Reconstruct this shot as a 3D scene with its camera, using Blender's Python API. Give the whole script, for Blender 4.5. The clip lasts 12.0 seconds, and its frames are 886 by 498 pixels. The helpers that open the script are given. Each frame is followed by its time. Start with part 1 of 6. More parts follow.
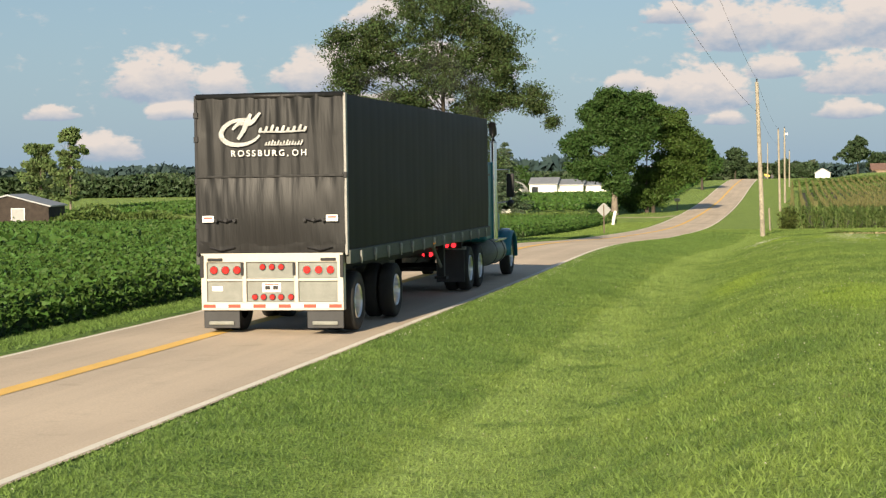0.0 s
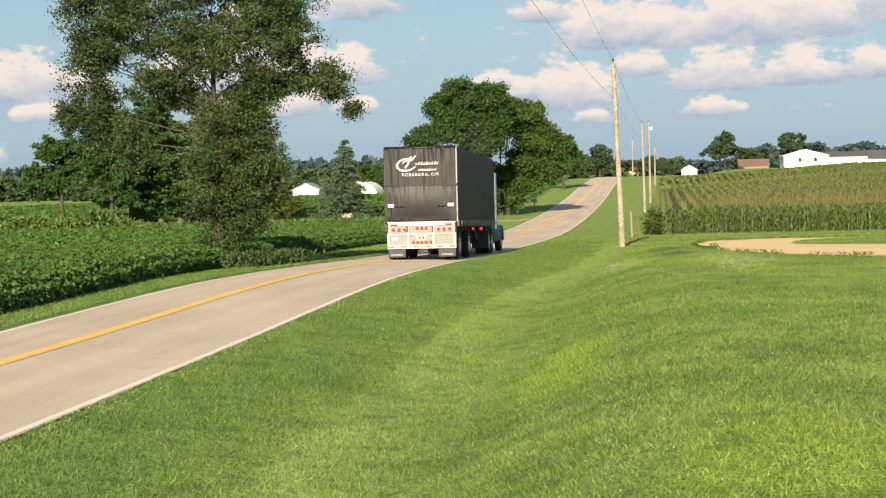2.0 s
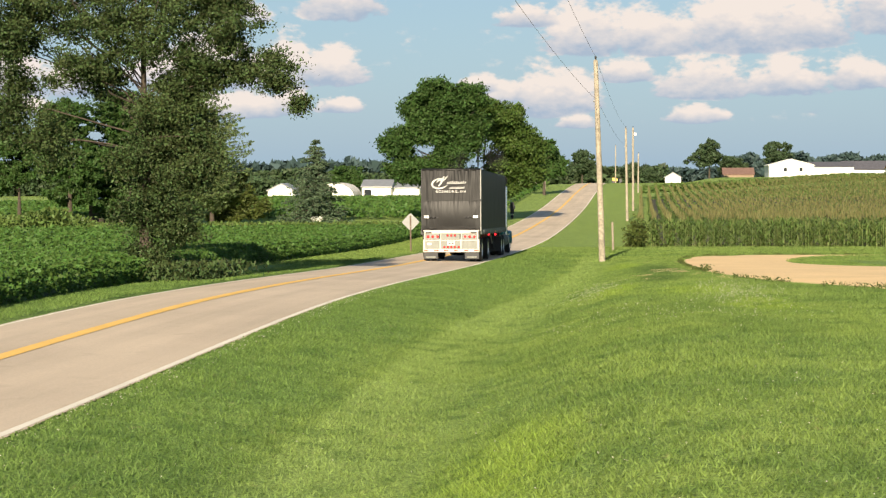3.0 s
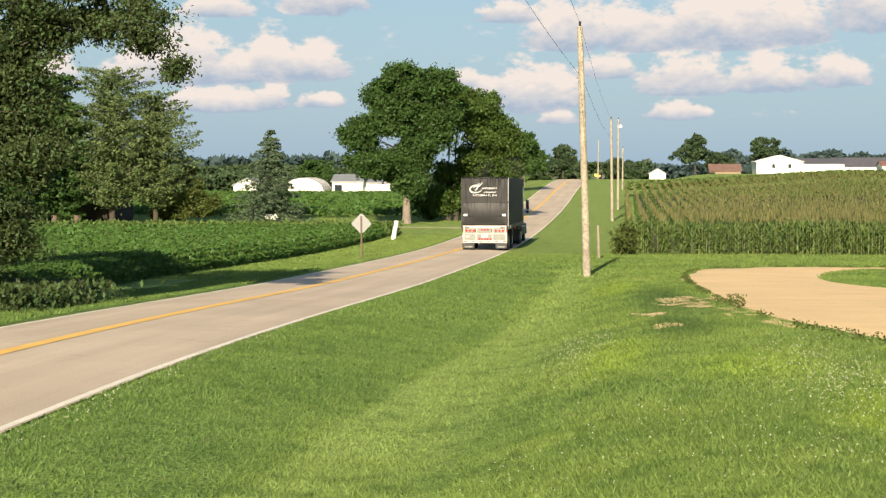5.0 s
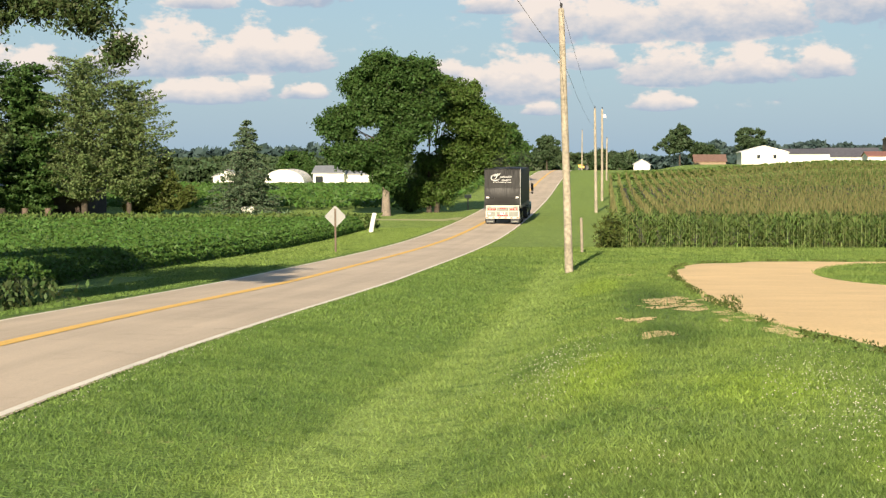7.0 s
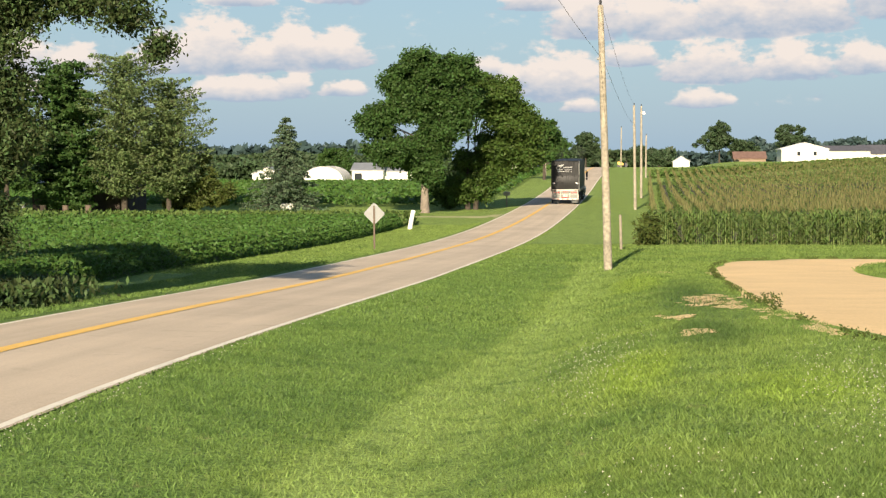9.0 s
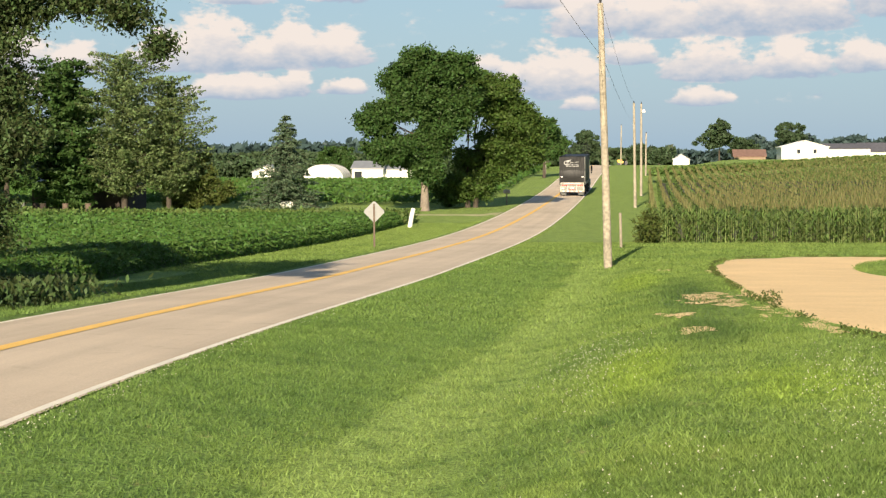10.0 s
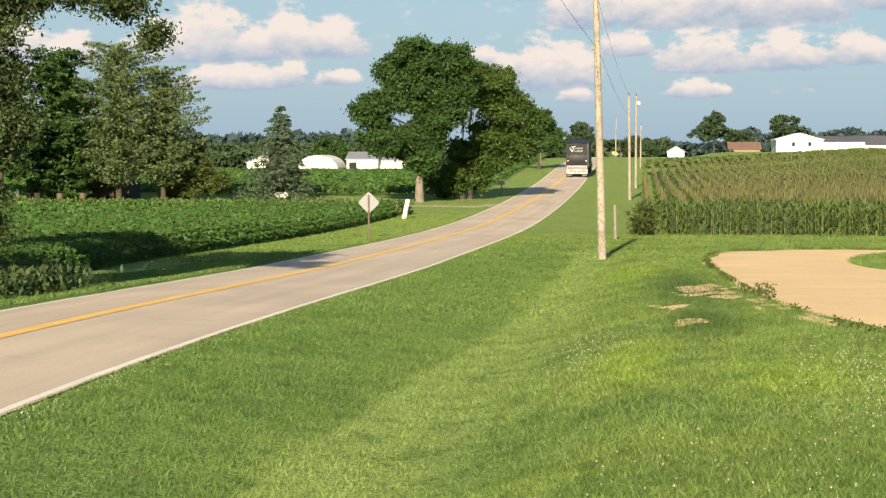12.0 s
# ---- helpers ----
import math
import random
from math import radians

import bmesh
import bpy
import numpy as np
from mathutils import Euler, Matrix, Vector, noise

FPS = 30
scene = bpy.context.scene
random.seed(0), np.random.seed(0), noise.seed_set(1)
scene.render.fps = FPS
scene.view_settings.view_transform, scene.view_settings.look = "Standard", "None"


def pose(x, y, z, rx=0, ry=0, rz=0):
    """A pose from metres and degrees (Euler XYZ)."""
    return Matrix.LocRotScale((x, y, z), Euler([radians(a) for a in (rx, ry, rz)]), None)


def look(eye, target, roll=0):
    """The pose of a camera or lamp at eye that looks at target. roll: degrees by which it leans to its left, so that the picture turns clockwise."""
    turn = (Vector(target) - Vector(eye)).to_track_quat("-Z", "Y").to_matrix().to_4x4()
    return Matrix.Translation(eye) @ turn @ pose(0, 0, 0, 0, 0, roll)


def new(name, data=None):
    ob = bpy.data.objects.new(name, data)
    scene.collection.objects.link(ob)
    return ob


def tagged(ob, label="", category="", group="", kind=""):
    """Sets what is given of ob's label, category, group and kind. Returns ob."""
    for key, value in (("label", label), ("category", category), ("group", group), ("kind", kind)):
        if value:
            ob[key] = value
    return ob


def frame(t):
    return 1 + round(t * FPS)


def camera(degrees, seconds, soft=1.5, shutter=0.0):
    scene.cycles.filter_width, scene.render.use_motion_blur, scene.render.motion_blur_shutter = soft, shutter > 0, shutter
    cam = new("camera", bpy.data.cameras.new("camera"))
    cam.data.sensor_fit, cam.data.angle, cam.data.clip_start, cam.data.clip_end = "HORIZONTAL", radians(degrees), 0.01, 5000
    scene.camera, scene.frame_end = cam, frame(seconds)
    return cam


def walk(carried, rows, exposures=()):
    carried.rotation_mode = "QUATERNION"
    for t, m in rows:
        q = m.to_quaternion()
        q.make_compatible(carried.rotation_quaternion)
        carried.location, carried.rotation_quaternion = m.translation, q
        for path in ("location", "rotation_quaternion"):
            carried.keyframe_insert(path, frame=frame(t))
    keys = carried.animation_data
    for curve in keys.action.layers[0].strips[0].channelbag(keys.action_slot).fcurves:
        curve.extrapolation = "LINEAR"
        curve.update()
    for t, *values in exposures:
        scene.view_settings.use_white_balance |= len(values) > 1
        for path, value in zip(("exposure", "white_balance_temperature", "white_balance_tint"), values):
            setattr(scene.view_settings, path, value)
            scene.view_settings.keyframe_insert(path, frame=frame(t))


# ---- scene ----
LENS = 26.73


def gaze(x, y, z, yaw, pitch, roll):
    """Pose of a camera at (x, y, z): yaw to the left of the road's course, pitch up, roll as look() has it, in degrees."""
    a, b = radians(yaw), radians(pitch)
    ahead = Vector((-math.sin(a) * math.cos(b), math.cos(a) * math.cos(b), math.sin(b)))
    eye = Vector((x, y, z))
    return look(eye, eye + ahead * 10, roll)


cam = camera(LENS, 12.0, soft=1.3)
walk(cam, [(t, gaze(*row)) for t, *row in [
    (0, 0.463, -45.844, 2.622, 10.672, -2.244, -0.846),
    (0.5, 0.209, -40.490, 2.587, 8.920, -2.268, -1.009),
    (1, 0.342, -34.843, 2.616, 7.843, -2.407, -1.298),
    (1.5, 0.470, -33.450, 2.611, 6.887, -2.354, -1.336),
    (2, 0.572, -27.239, 2.634, 6.695, -2.330, -1.419),
    (2.5, 0.674, -23.603, 2.694, 6.506, -2.244, -0.977),
    (3, 0.490, -19.562, 2.707, 6.128, -2.257, -0.314),
    (5, -0.001, -3.518, 2.629, 5.540, -2.401, -0.020),
    (5.5, 0.000, 0.000, 2.600, 5.628, -2.692, -0.590),
    (6, 0.000, 0.000, 2.600, 5.324, -2.793, -0.421),
    (6.5, 0.000, 0.000, 2.600, 5.034, -2.793, -0.290),
    (7, 0.000, 0.000, 2.600, 5.059, -2.670, -0.131),
    (7.5, 0.000, 0.000, 2.600, 5.361, -2.687, -0.015),
    (9.5, 0.000, 0.000, 2.600, 6.335, -2.787, -0.181),
    (10, 0.000, 0.000, 2.600, 6.251, -2.815, -0.169),
    (10.5, 0.000, 0.000, 2.600, 6.106, -2.827, 0.016),
    (11, 0.000, 0.000, 2.600, 6.031, -2.928, 0.107),
    (11.5, 0.000, 0.000, 2.600, 6.016, -2.969, 0.213),
    (12, 0.000, 0.000, 2.600, 6.080, -3.085, 0.062),
]], exposures=((0.0, 0.86), (0.9, 0.91), (2.2, 1.03), (12.0, 1.03)))

# ---- light ----
SUN_EL, SUN_AZ = radians(23.0), radians(3.6)      # low evening sun behind the camera; az: turn of its light to the right of the road's course
world = bpy.data.worlds.new("world")
scene.world = world
world.use_nodes = True
SKY_BLOBS = [
    # azimuth to the right of the road's course, elevation of the base, half width, height, in degrees
    (-14.51, 2.81, 1.57, 1.37), (-13.18, 2.85, 1.81, 2.03), (-12.03, 2.81, 1.38, 1.21), (-10.79, 2.92, 1.02, 1.95), (-9.56, 2.95, 1.45, 1.29),
    (-12.46, 1.89, 2.26, 0.9), (-10.82, 2.0, 0.78, 0.97), (-9.27, 2.01, 0.98, 0.5), (-4.93, 2.6, 0.82, 0.66), (-2.85, 2.03, 1.81, 1.71),
    (-4.06, 2.26, 0.98, 0.9), (-1.86, 2.08, 0.9, 1.13), (-1.99, 1.49, 0.78, 0.47), (-1.73, 3.89, 1.67, 1.9), (0.51, 3.85, 1.81, 1.64),
    (3.06, 3.96, 2.45, 2.3), (4.91, 4.06, 1.81, 1.79), (-3.46, 4.62, 1.3, 0.77), (7.55, 4.51, 2.16, 2.49), (9.5, 4.34, 2.26, 2.91),
    (-9.15, 4.98, 1.6, 1.67), (-12.46, 4.76, 1.33, 0.82), (-0.52, 2.92, 1.14, 0.77), (1.84, 2.47, 1.81, 1.4), (4.37, 2.52, 1.68, 1.24),
    (6.4, 2.67, 1.18, 1.13), (1.62, 1.63, 1.22, 0.63), (-19.3, 2.6, 1.81, 1.79), (-17.3, 2.6, 1.02, 1.29), (-20.8, 0.75, 1.36, 1.01),
    (-18.7, 1.9, 1.13, 0.67), (-22.4, 1.9, 1.02, 0.56),
]


def build_sky():
    nt = world.node_tree
    N, L = nt.nodes, nt.links
    bg = N["Background"]

    def mth(op, a, b=None, c=None):
        n = N.new("ShaderNodeMath")
        n.operation = op
        for i, v in enumerate((a, b, c)):
            if v is None:
                continue
            if isinstance(v, (int, float)):
                n.inputs[i].default_value = v
            else:
                L.new(v, n.inputs[i])
        return n.outputs[0]

    sky = N.new("ShaderNodeTexSky")
    sky.sky_type, sky.sun_disc = "NISHITA", False
    sky.sun_elevation, sky.sun_rotation = SUN_EL, math.pi + SUN_AZ
    sky.air_density, sky.dust_density, sky.ozone_density, sky.altitude = 1.0, 0.6, 2.0, 300
    geo = N.new("ShaderNodeTexCoord")
    sep = N.new("ShaderNodeSeparateXYZ")
    L.new(geo.outputs["Generated"], sep.inputs[0])
    az = mth("MULTIPLY", mth("ARCTAN2", sep.outputs[0], sep.outputs[1]), 180 / math.pi)
    el = mth("MULTIPLY", mth("ARCSINE", sep.outputs[2]), 180 / math.pi)
    comb = N.new("ShaderNodeCombineXYZ")
    L.new(az, comb.inputs[0])
    L.new(mth("MULTIPLY", el, 1.7), comb.inputs[1])

    def nz(scale, detail, off):
        n = N.new("ShaderNodeTexNoise")
        n.inputs["Scale"].default_value, n.inputs["Detail"].default_value, n.inputs["Roughness"].default_value = scale, detail, 0.58
        m = N.new("ShaderNodeVectorMath")
        m.operation = "ADD"
        L.new(comb.outputs[0], m.inputs[0])
        m.inputs[1].default_value = off
        L.new(m.outputs[0], n.inputs["Vector"])
        return n.outputs["Fac"]

    billow = mth("ADD", mth("MULTIPLY", mth("SUBTRACT", nz(0.9, 3.0, (3.1, 7.7, 0)), 0.5), 1.2), mth("MULTIPLY", mth("SUBTRACT", nz(3.0, 6.0, (1.1, 2.7, 0)), 0.5), 0.6))
    field, level, total = None, None, None
    for a, e, w, h in SKY_BLOBS:
        dx = mth("MULTIPLY", mth("SUBTRACT", az, a), 1 / w)
        dy = mth("MULTIPLY", mth("SUBTRACT", el, e), 1 / h)
        # flat below, domed above
        dy2 = mth("MAXIMUM", dy, mth("MULTIPLY", dy, -5.0))
        d = mth("SUBTRACT", 1.0, mth("SQRT", mth("ADD", mth("MULTIPLY", dx, dx), mth("MULTIPLY", dy2, dy2))))
        w8 = mth("POWER", 2.718, mth("MULTIPLY", d, 9.0))
        up = mth("MULTIPLY", w8, mth("MINIMUM", mth("MAXIMUM", dy, -1.0), 1.5))
        field = d if field is None else mth("MAXIMUM", field, d)
        level = up if level is None else mth("ADD", level, up)
        total = w8 if total is None else mth("ADD", total, w8)
    level = mth("DIVIDE", level, total)
    # clouds elsewhere in the sky, out of reach of the view
    far = mth("MULTIPLY", mth("GREATER_THAN", mth("ABSOLUTE", az), 34.0), mth("SUBTRACT", nz(0.12, 4.0, (40, 9, 0)), 0.52))
    near = N.new("ShaderNodeMapRange")
    near.inputs["From Min"].default_value, near.inputs["From Max"].default_value = -0.2, 0.15
    L.new(mth("MAXIMUM", field, far), near.inputs["Value"])
    near = near.outputs[0]
    shape = mth("ADD", mth("MAXIMUM", field, mth("MULTIPLY", far, 3.0)), mth("MULTIPLY", billow, near))
    ramp = N.new("ShaderNodeMapRange")
    ramp.interpolation_type = "SMOOTHSTEP"
    ramp.inputs["From Min"].default_value, ramp.inputs["From Max"].default_value = 0.06, 0.36
    L.new(shape, ramp.inputs["Value"])
    veil = N.new("ShaderNodeMapRange")
    veil.inputs["From Min"].default_value, veil.inputs["From Max"].default_value = 6.5, -0.5
    veil.inputs["To Min"].default_value, veil.inputs["To Max"].default_value = 0.25, 0.85
    L.new(el, veil.inputs["Value"])
    lit = N.new("ShaderNodeMix")
    lit.data_type = "RGBA"
    lit.inputs["A"].default_value = CLOUD_DIM
    lit.inputs["B"].default_value = CLOUD_LIT
    inner = N.new("ShaderNodeMapRange")
    inner.inputs["From Min"].default_value, inner.inputs["From Max"].default_value = -0.12, 0.40
    L.new(mth("ADD", level, mth("MULTIPLY", billow, 0.55)), inner.inputs["Value"])
    L.new(inner.outputs[0], lit.inputs["Factor"])
    base = N.new("ShaderNodeMix")
    base.data_type = "RGBA"
    scaled = N.new("ShaderNodeVectorMath")
    scaled.operation = "SCALE"
    L.new(sky.outputs[0], scaled.inputs[0])
    scaled.inputs["Scale"].default_value = SKY_GAIN
    base.inputs["B"].default_value = HAZE
    L.new(scaled.outputs[0], base.inputs["A"])
    L.new(veil.outputs[0], base.inputs["Factor"])
    mix = N.new("ShaderNodeMix")
    mix.data_type = "RGBA"
    L.new(base.outputs["Result"], mix.inputs["A"])
    L.new(lit.outputs["Result"], mix.inputs["B"])
    L.new(ramp.outputs[0], mix.inputs["Factor"])
    L.new(mix.outputs["Result"], bg.inputs["Color"])
    bg.inputs["Strength"].default_value = SKY_STRENGTH


SKY_GAIN, SKY_STRENGTH = 0.10, 0.43
HAZE, CLOUD_DIM, CLOUD_LIT = (0.355, 0.548, 0.765, 1), (0.48, 0.58, 0.715, 1), (1.04, 0.925, 0.845, 1)
build_sky()
sun = new("sun", bpy.data.lights.new("sun", "SUN"))
sun.data.energy, sun.data.angle, sun.data.color = 5.0, radians(0.6), (1.0, 0.84, 0.62)
sun.matrix_world = look((0, 0, 0), (math.sin(SUN_AZ) * math.cos(SUN_EL), math.cos(SUN_AZ) * math.cos(SUN_EL), -math.sin(SUN_EL)))

# ---- materials ----
def tree_of(name):
    m = bpy.data.materials.new(name)
    m.use_nodes = True
    nt = m.node_tree
    return m, nt.nodes, nt.links, nt.nodes["Principled BSDF"]


def mat(name, color, rough=0.6, metal=0.0, vary=0.18, scale=6.0, bump=0.0, fine=40.0, second=None, coat=0.0, rand=0.0, trans=0.0, spec=0.5):
    """Base colour varied by two noises, fine bump, and, if asked, by object or island."""
    m, N, L, p = tree_of(name)
    tc = N.new("ShaderNodeTexCoord")
    n1, n2 = N.new("ShaderNodeTexNoise"), N.new("ShaderNodeTexNoise")
    for n, s in ((n1, scale), (n2, fine)):
        n.inputs["Scale"].default_value, n.inputs["Detail"].default_value = s, 4.0
        L.new(tc.outputs["Object"], n.inputs["Vector"])
    mix = N.new("ShaderNodeMix")
    mix.data_type = "RGBA"
    c2 = second or tuple(max(0.0, c * (1 - 2.2 * vary)) for c in color)
    mix.inputs["A"].default_value, mix.inputs["B"].default_value = (*c2, 1), (*color, 1)
    ramp = N.new("ShaderNodeMapRange")
    ramp.inputs["From Min"].default_value, ramp.inputs["From Max"].default_value = 0.33, 0.67
    add = N.new("ShaderNodeMath")
    add.operation = "MULTIPLY_ADD"
    L.new(n2.outputs["Fac"], add.inputs[0])
    add.inputs[1].default_value = 0.5
    half = N.new("ShaderNodeMath")
    half.operation = "MULTIPLY"
    half.inputs[1].default_value = 0.5
    L.new(n1.outputs["Fac"], half.inputs[0])
    L.new(half.outputs[0], add.inputs[2])
    L.new(add.outputs[0], ramp.inputs["Value"])
    L.new(ramp.outputs[0], mix.inputs["Factor"])
    out = mix.outputs["Result"]
    if rand:
        g = N.new("ShaderNodeNewGeometry")
        hsv = N.new("ShaderNodeHueSaturation")
        mr = N.new("ShaderNodeMapRange")
        mr.inputs["To Min"].default_value, mr.inputs["To Max"].default_value = 1 - rand, 1 + rand
        L.new(g.outputs["Random Per Island"], mr.inputs["Value"])
        L.new(mr.outputs[0], hsv.inputs["Value"])
        mh = N.new("ShaderNodeMapRange")
        mh.inputs["To Min"].default_value, mh.inputs["To Max"].default_value = 0.5 - rand * 0.05, 0.5 + rand * 0.05
        L.new(g.outputs["Random Per Island"], mh.inputs["Value"])
        L.new(mh.outputs[0], hsv.inputs["Hue"])
        L.new(out, hsv.inputs["Color"])
        out = hsv.outputs["Color"]
    L.new(out, p.inputs["Base Color"])
    p.inputs["Roughness"].default_value, p.inputs["Metallic"].default_value = rough, metal
    p.inputs["Specular IOR Level"].default_value = spec
    if coat:
        p.inputs["Coat Weight"].default_value, p.inputs["Coat Roughness"].default_value = coat, 0.08
    if bump:
        b = N.new("ShaderNodeBump")
        b.inputs["Strength"].default_value, b.inputs["Distance"].default_value = bump, 0.02
        L.new(n2.outputs["Fac"], b.inputs["Height"])
        L.new(b.outputs[0], p.inputs["Normal"])
    if trans:
        t = N.new("ShaderNodeBsdfTranslucent")
        L.new(out, t.inputs["Color"])
        ms = N.new("ShaderNodeMixShader")
        ms.inputs[0].default_value = trans
        L.new(p.outputs[0], ms.inputs[1])
        L.new(t.outputs[0], ms.inputs[2])
        L.new(ms.outputs[0], N["Material Output"].inputs["Surface"])
    return m


def leaf(name, color, second, rand=0.35, trans=0.3, scale=0.6):
    return mat(name, color, 0.55, 0, 0.2, scale, 0, 5.0, second, rand=rand, trans=trans, spec=0.18)


def glow(name, color, strength):
    m, N, L, p = tree_of(name)
    p.inputs["Base Color"].default_value = (*color, 1)
    p.inputs["Emission Color"].default_value, p.inputs["Emission Strength"].default_value = (*color, 1), strength
    p.inputs["Roughness"].default_value = 0.25
    return m


M = dict(
    white_line=mat("white_line_paint", (0.80, 0.75, 0.63), 0.7, 0, 0.12, 1.2, 0.1, 30.0),
    yellow_line=mat("yellow_line_paint", (0.82, 0.51, 0.12), 0.7, 0, 0.10, 1.0, 0.1, 30.0),
    clover=mat("clover_flower", (0.66, 0.65, 0.54), 0.8),
    dirt=mat("dirt_drive", (0.73, 0.525, 0.27), 0.95, 0, 0.11, 0.5, 0.5, 14.0),
    lane=mat("lane_gravel", (0.40, 0.35, 0.20), 0.95, 0, 0.2, 0.9, 0.4, 12.0, second=(0.20, 0.25, 0.08)),
    soy=leaf("soybean_leaf", (0.074, 0.140, 0.029), (0.047, 0.102, 0.020), 0.27, 0.2),
    soy_low=mat("soybean_canopy_shade", (0.03, 0.07, 0.012), 0.9, 0, 0.3, 1.5, 0.6, 9.0),
    corn=leaf("corn_leaf", (0.125, 0.182, 0.045), (0.072, 0.118, 0.030), 0.33, 0.3),
    tassel=leaf("corn_tassel", (0.168, 0.158, 0.062), (0.118, 0.122, 0.045), 0.22, 0.2),
    # near-black stand-in for the shade low between corn rows
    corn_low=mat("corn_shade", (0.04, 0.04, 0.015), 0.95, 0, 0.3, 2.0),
    bark=mat("bark", (0.085, 0.068, 0.05), 0.95, 0, 0.3, 5.0, 0.8, 25.0),
    bark_pale=mat("bark_pale", (0.30, 0.25, 0.20), 0.95, 0, 0.3, 5.0, 0.8, 25.0),
    leaf_near=leaf("leaf_ash", (0.088, 0.120, 0.042), (0.034, 0.060, 0.020), 0.6),
    leaf_oak=leaf("leaf_oak", (0.064, 0.118, 0.030), (0.034, 0.074, 0.018), 0.3),
    leaf_maple=leaf("leaf_maple", (0.085, 0.135, 0.028), (0.045, 0.085, 0.018), 0.3),
    leaf_pale=leaf("leaf_silver", (0.165, 0.215, 0.088), (0.085, 0.13, 0.042), 0.4),
    leaf_poplar=leaf("leaf_poplar", (0.17, 0.22, 0.09), (0.10, 0.16, 0.05), 0.4),
    needle=leaf("needle_spruce", (0.10, 0.14, 0.078), (0.05, 0.085, 0.048), 0.4, 0.15),
    leaf_bush=leaf("leaf_bush", (0.10, 0.12, 0.03), (0.06, 0.085, 0.02), 0.4),
    stalk=leaf("corn_stalk", (0.22, 0.245, 0.085), (0.12, 0.165, 0.05), 0.4, 0.1),
    # blue of the distance haze is mixed into this leaf colour
    ridge=leaf("hazy_ridge_leaf", (0.044, 0.072, 0.070), (0.036, 0.062, 0.062), 0.15, 0.1, 0.02),
    far_leaf=leaf("far_wood_leaf", (0.055, 0.085, 0.035), (0.035, 0.06, 0.03), 0.35, 0.1, 0.05),
    pole_wood=mat("pole_wood", (0.43, 0.38, 0.29), 0.9, 0, 0.30, 1.6, 0.8, 9.0),
    post_wood=mat("post_wood", (0.31, 0.27, 0.20), 0.9, 0, 0.22, 4.0, 0.6, 18.0),
    wire=mat("cable", (0.05, 0.05, 0.055), 0.5),
    steel=mat("galvanised_steel", (0.55, 0.55, 0.53), 0.45, 0.8, 0.15, 5.0),
    sign_back=mat("sign_back_aluminium", (0.31, 0.315, 0.31), 0.5, 0.35, 0.10, 4.0),
    rust=mat("rusty_steel", (0.17, 0.125, 0.095), 0.8, 0.2, 0.2, 6.0),
    white_wall=mat("white_siding", (0.78, 0.76, 0.71), 0.7, 0, 0.06, 0.8),
    grey_roof=mat("grey_metal_roof", (0.34, 0.35, 0.36), 0.5, 0.4, 0.12, 1.0),
    dark_roof=mat("dark_shingle_roof", (0.10, 0.10, 0.12), 0.9, 0, 0.2, 1.5),
    brown_roof=mat("brown_shingle_roof", (0.22, 0.13, 0.10), 0.9, 0, 0.2, 1.5),
    red_roof=mat("red_metal_roof", (0.30, 0.14, 0.10), 0.6, 0.1, 0.15, 1.0),
    tan_brick=mat("tan_brick_wall", (0.30, 0.22, 0.15), 0.85, 0, 0.15, 1.5),
    dark_glass=mat("dark_window", (0.03, 0.035, 0.04), 0.1),
    dark_wood=mat("dark_shed_wood", (0.06, 0.045, 0.035), 0.9, 0, 0.3, 2.0),
)


def asphalt_material():
    """Pale worn asphalt: long streaks along the wheel tracks, stains and fine grain."""
    m, N, L, p = tree_of("asphalt")
    tc, mp = N.new("ShaderNodeTexCoord"), N.new("ShaderNodeMapping")
    mp.inputs["Scale"].default_value = (1.0, 0.035, 1.0)
    L.new(tc.outputs["Object"], mp.inputs["Vector"])
    col = None
    for vec, scale, lo, hi, amount in ((mp, 1.6, 0.35, 0.65, 0.16), (tc, 0.22, 0.35, 0.65, 0.14), (tc, 1.7, 0.60, 0.72, 0.12), (tc, 38.0, 0.30, 0.70, 0.20)):
        n, r = N.new("ShaderNodeTexNoise"), N.new("ShaderNodeMapRange")
        n.inputs["Scale"].default_value, n.inputs["Detail"].default_value = scale, 5.0
        L.new(vec.outputs[0] if vec is mp else tc.outputs["Object"], n.inputs["Vector"])
        r.inputs["From Min"].default_value, r.inputs["From Max"].default_value = lo, hi
        r.inputs["To Min"].default_value, r.inputs["To Max"].default_value = 1.0, 1.0 - amount
        L.new(n.outputs["Fac"], r.inputs["Value"])
        if col is None:
            col = r.outputs[0]
        else:
            t = N.new("ShaderNodeMath")
            t.operation = "MULTIPLY"
            L.new(col, t.inputs[0])
            L.new(r.outputs[0], t.inputs[1])
            col = t.outputs[0]
    tint = N.new("ShaderNodeVectorMath")
    tint.operation = "SCALE"
    tint.inputs[0].default_value = (0.61, 0.50, 0.375)
    L.new(col, tint.inputs["Scale"])
    L.new(tint.outputs[0], p.inputs["Base Color"])
    p.inputs["Roughness"].default_value = 0.85
    b = N.new("ShaderNodeBump")
    b.inputs["Strength"].default_value, b.inputs["Distance"].default_value = 0.25, 0.02
    L.new(n.outputs["Fac"], b.inputs["Height"])
    L.new(b.outputs[0], p.inputs["Normal"])
    return m


M["asphalt"] = asphalt_material()


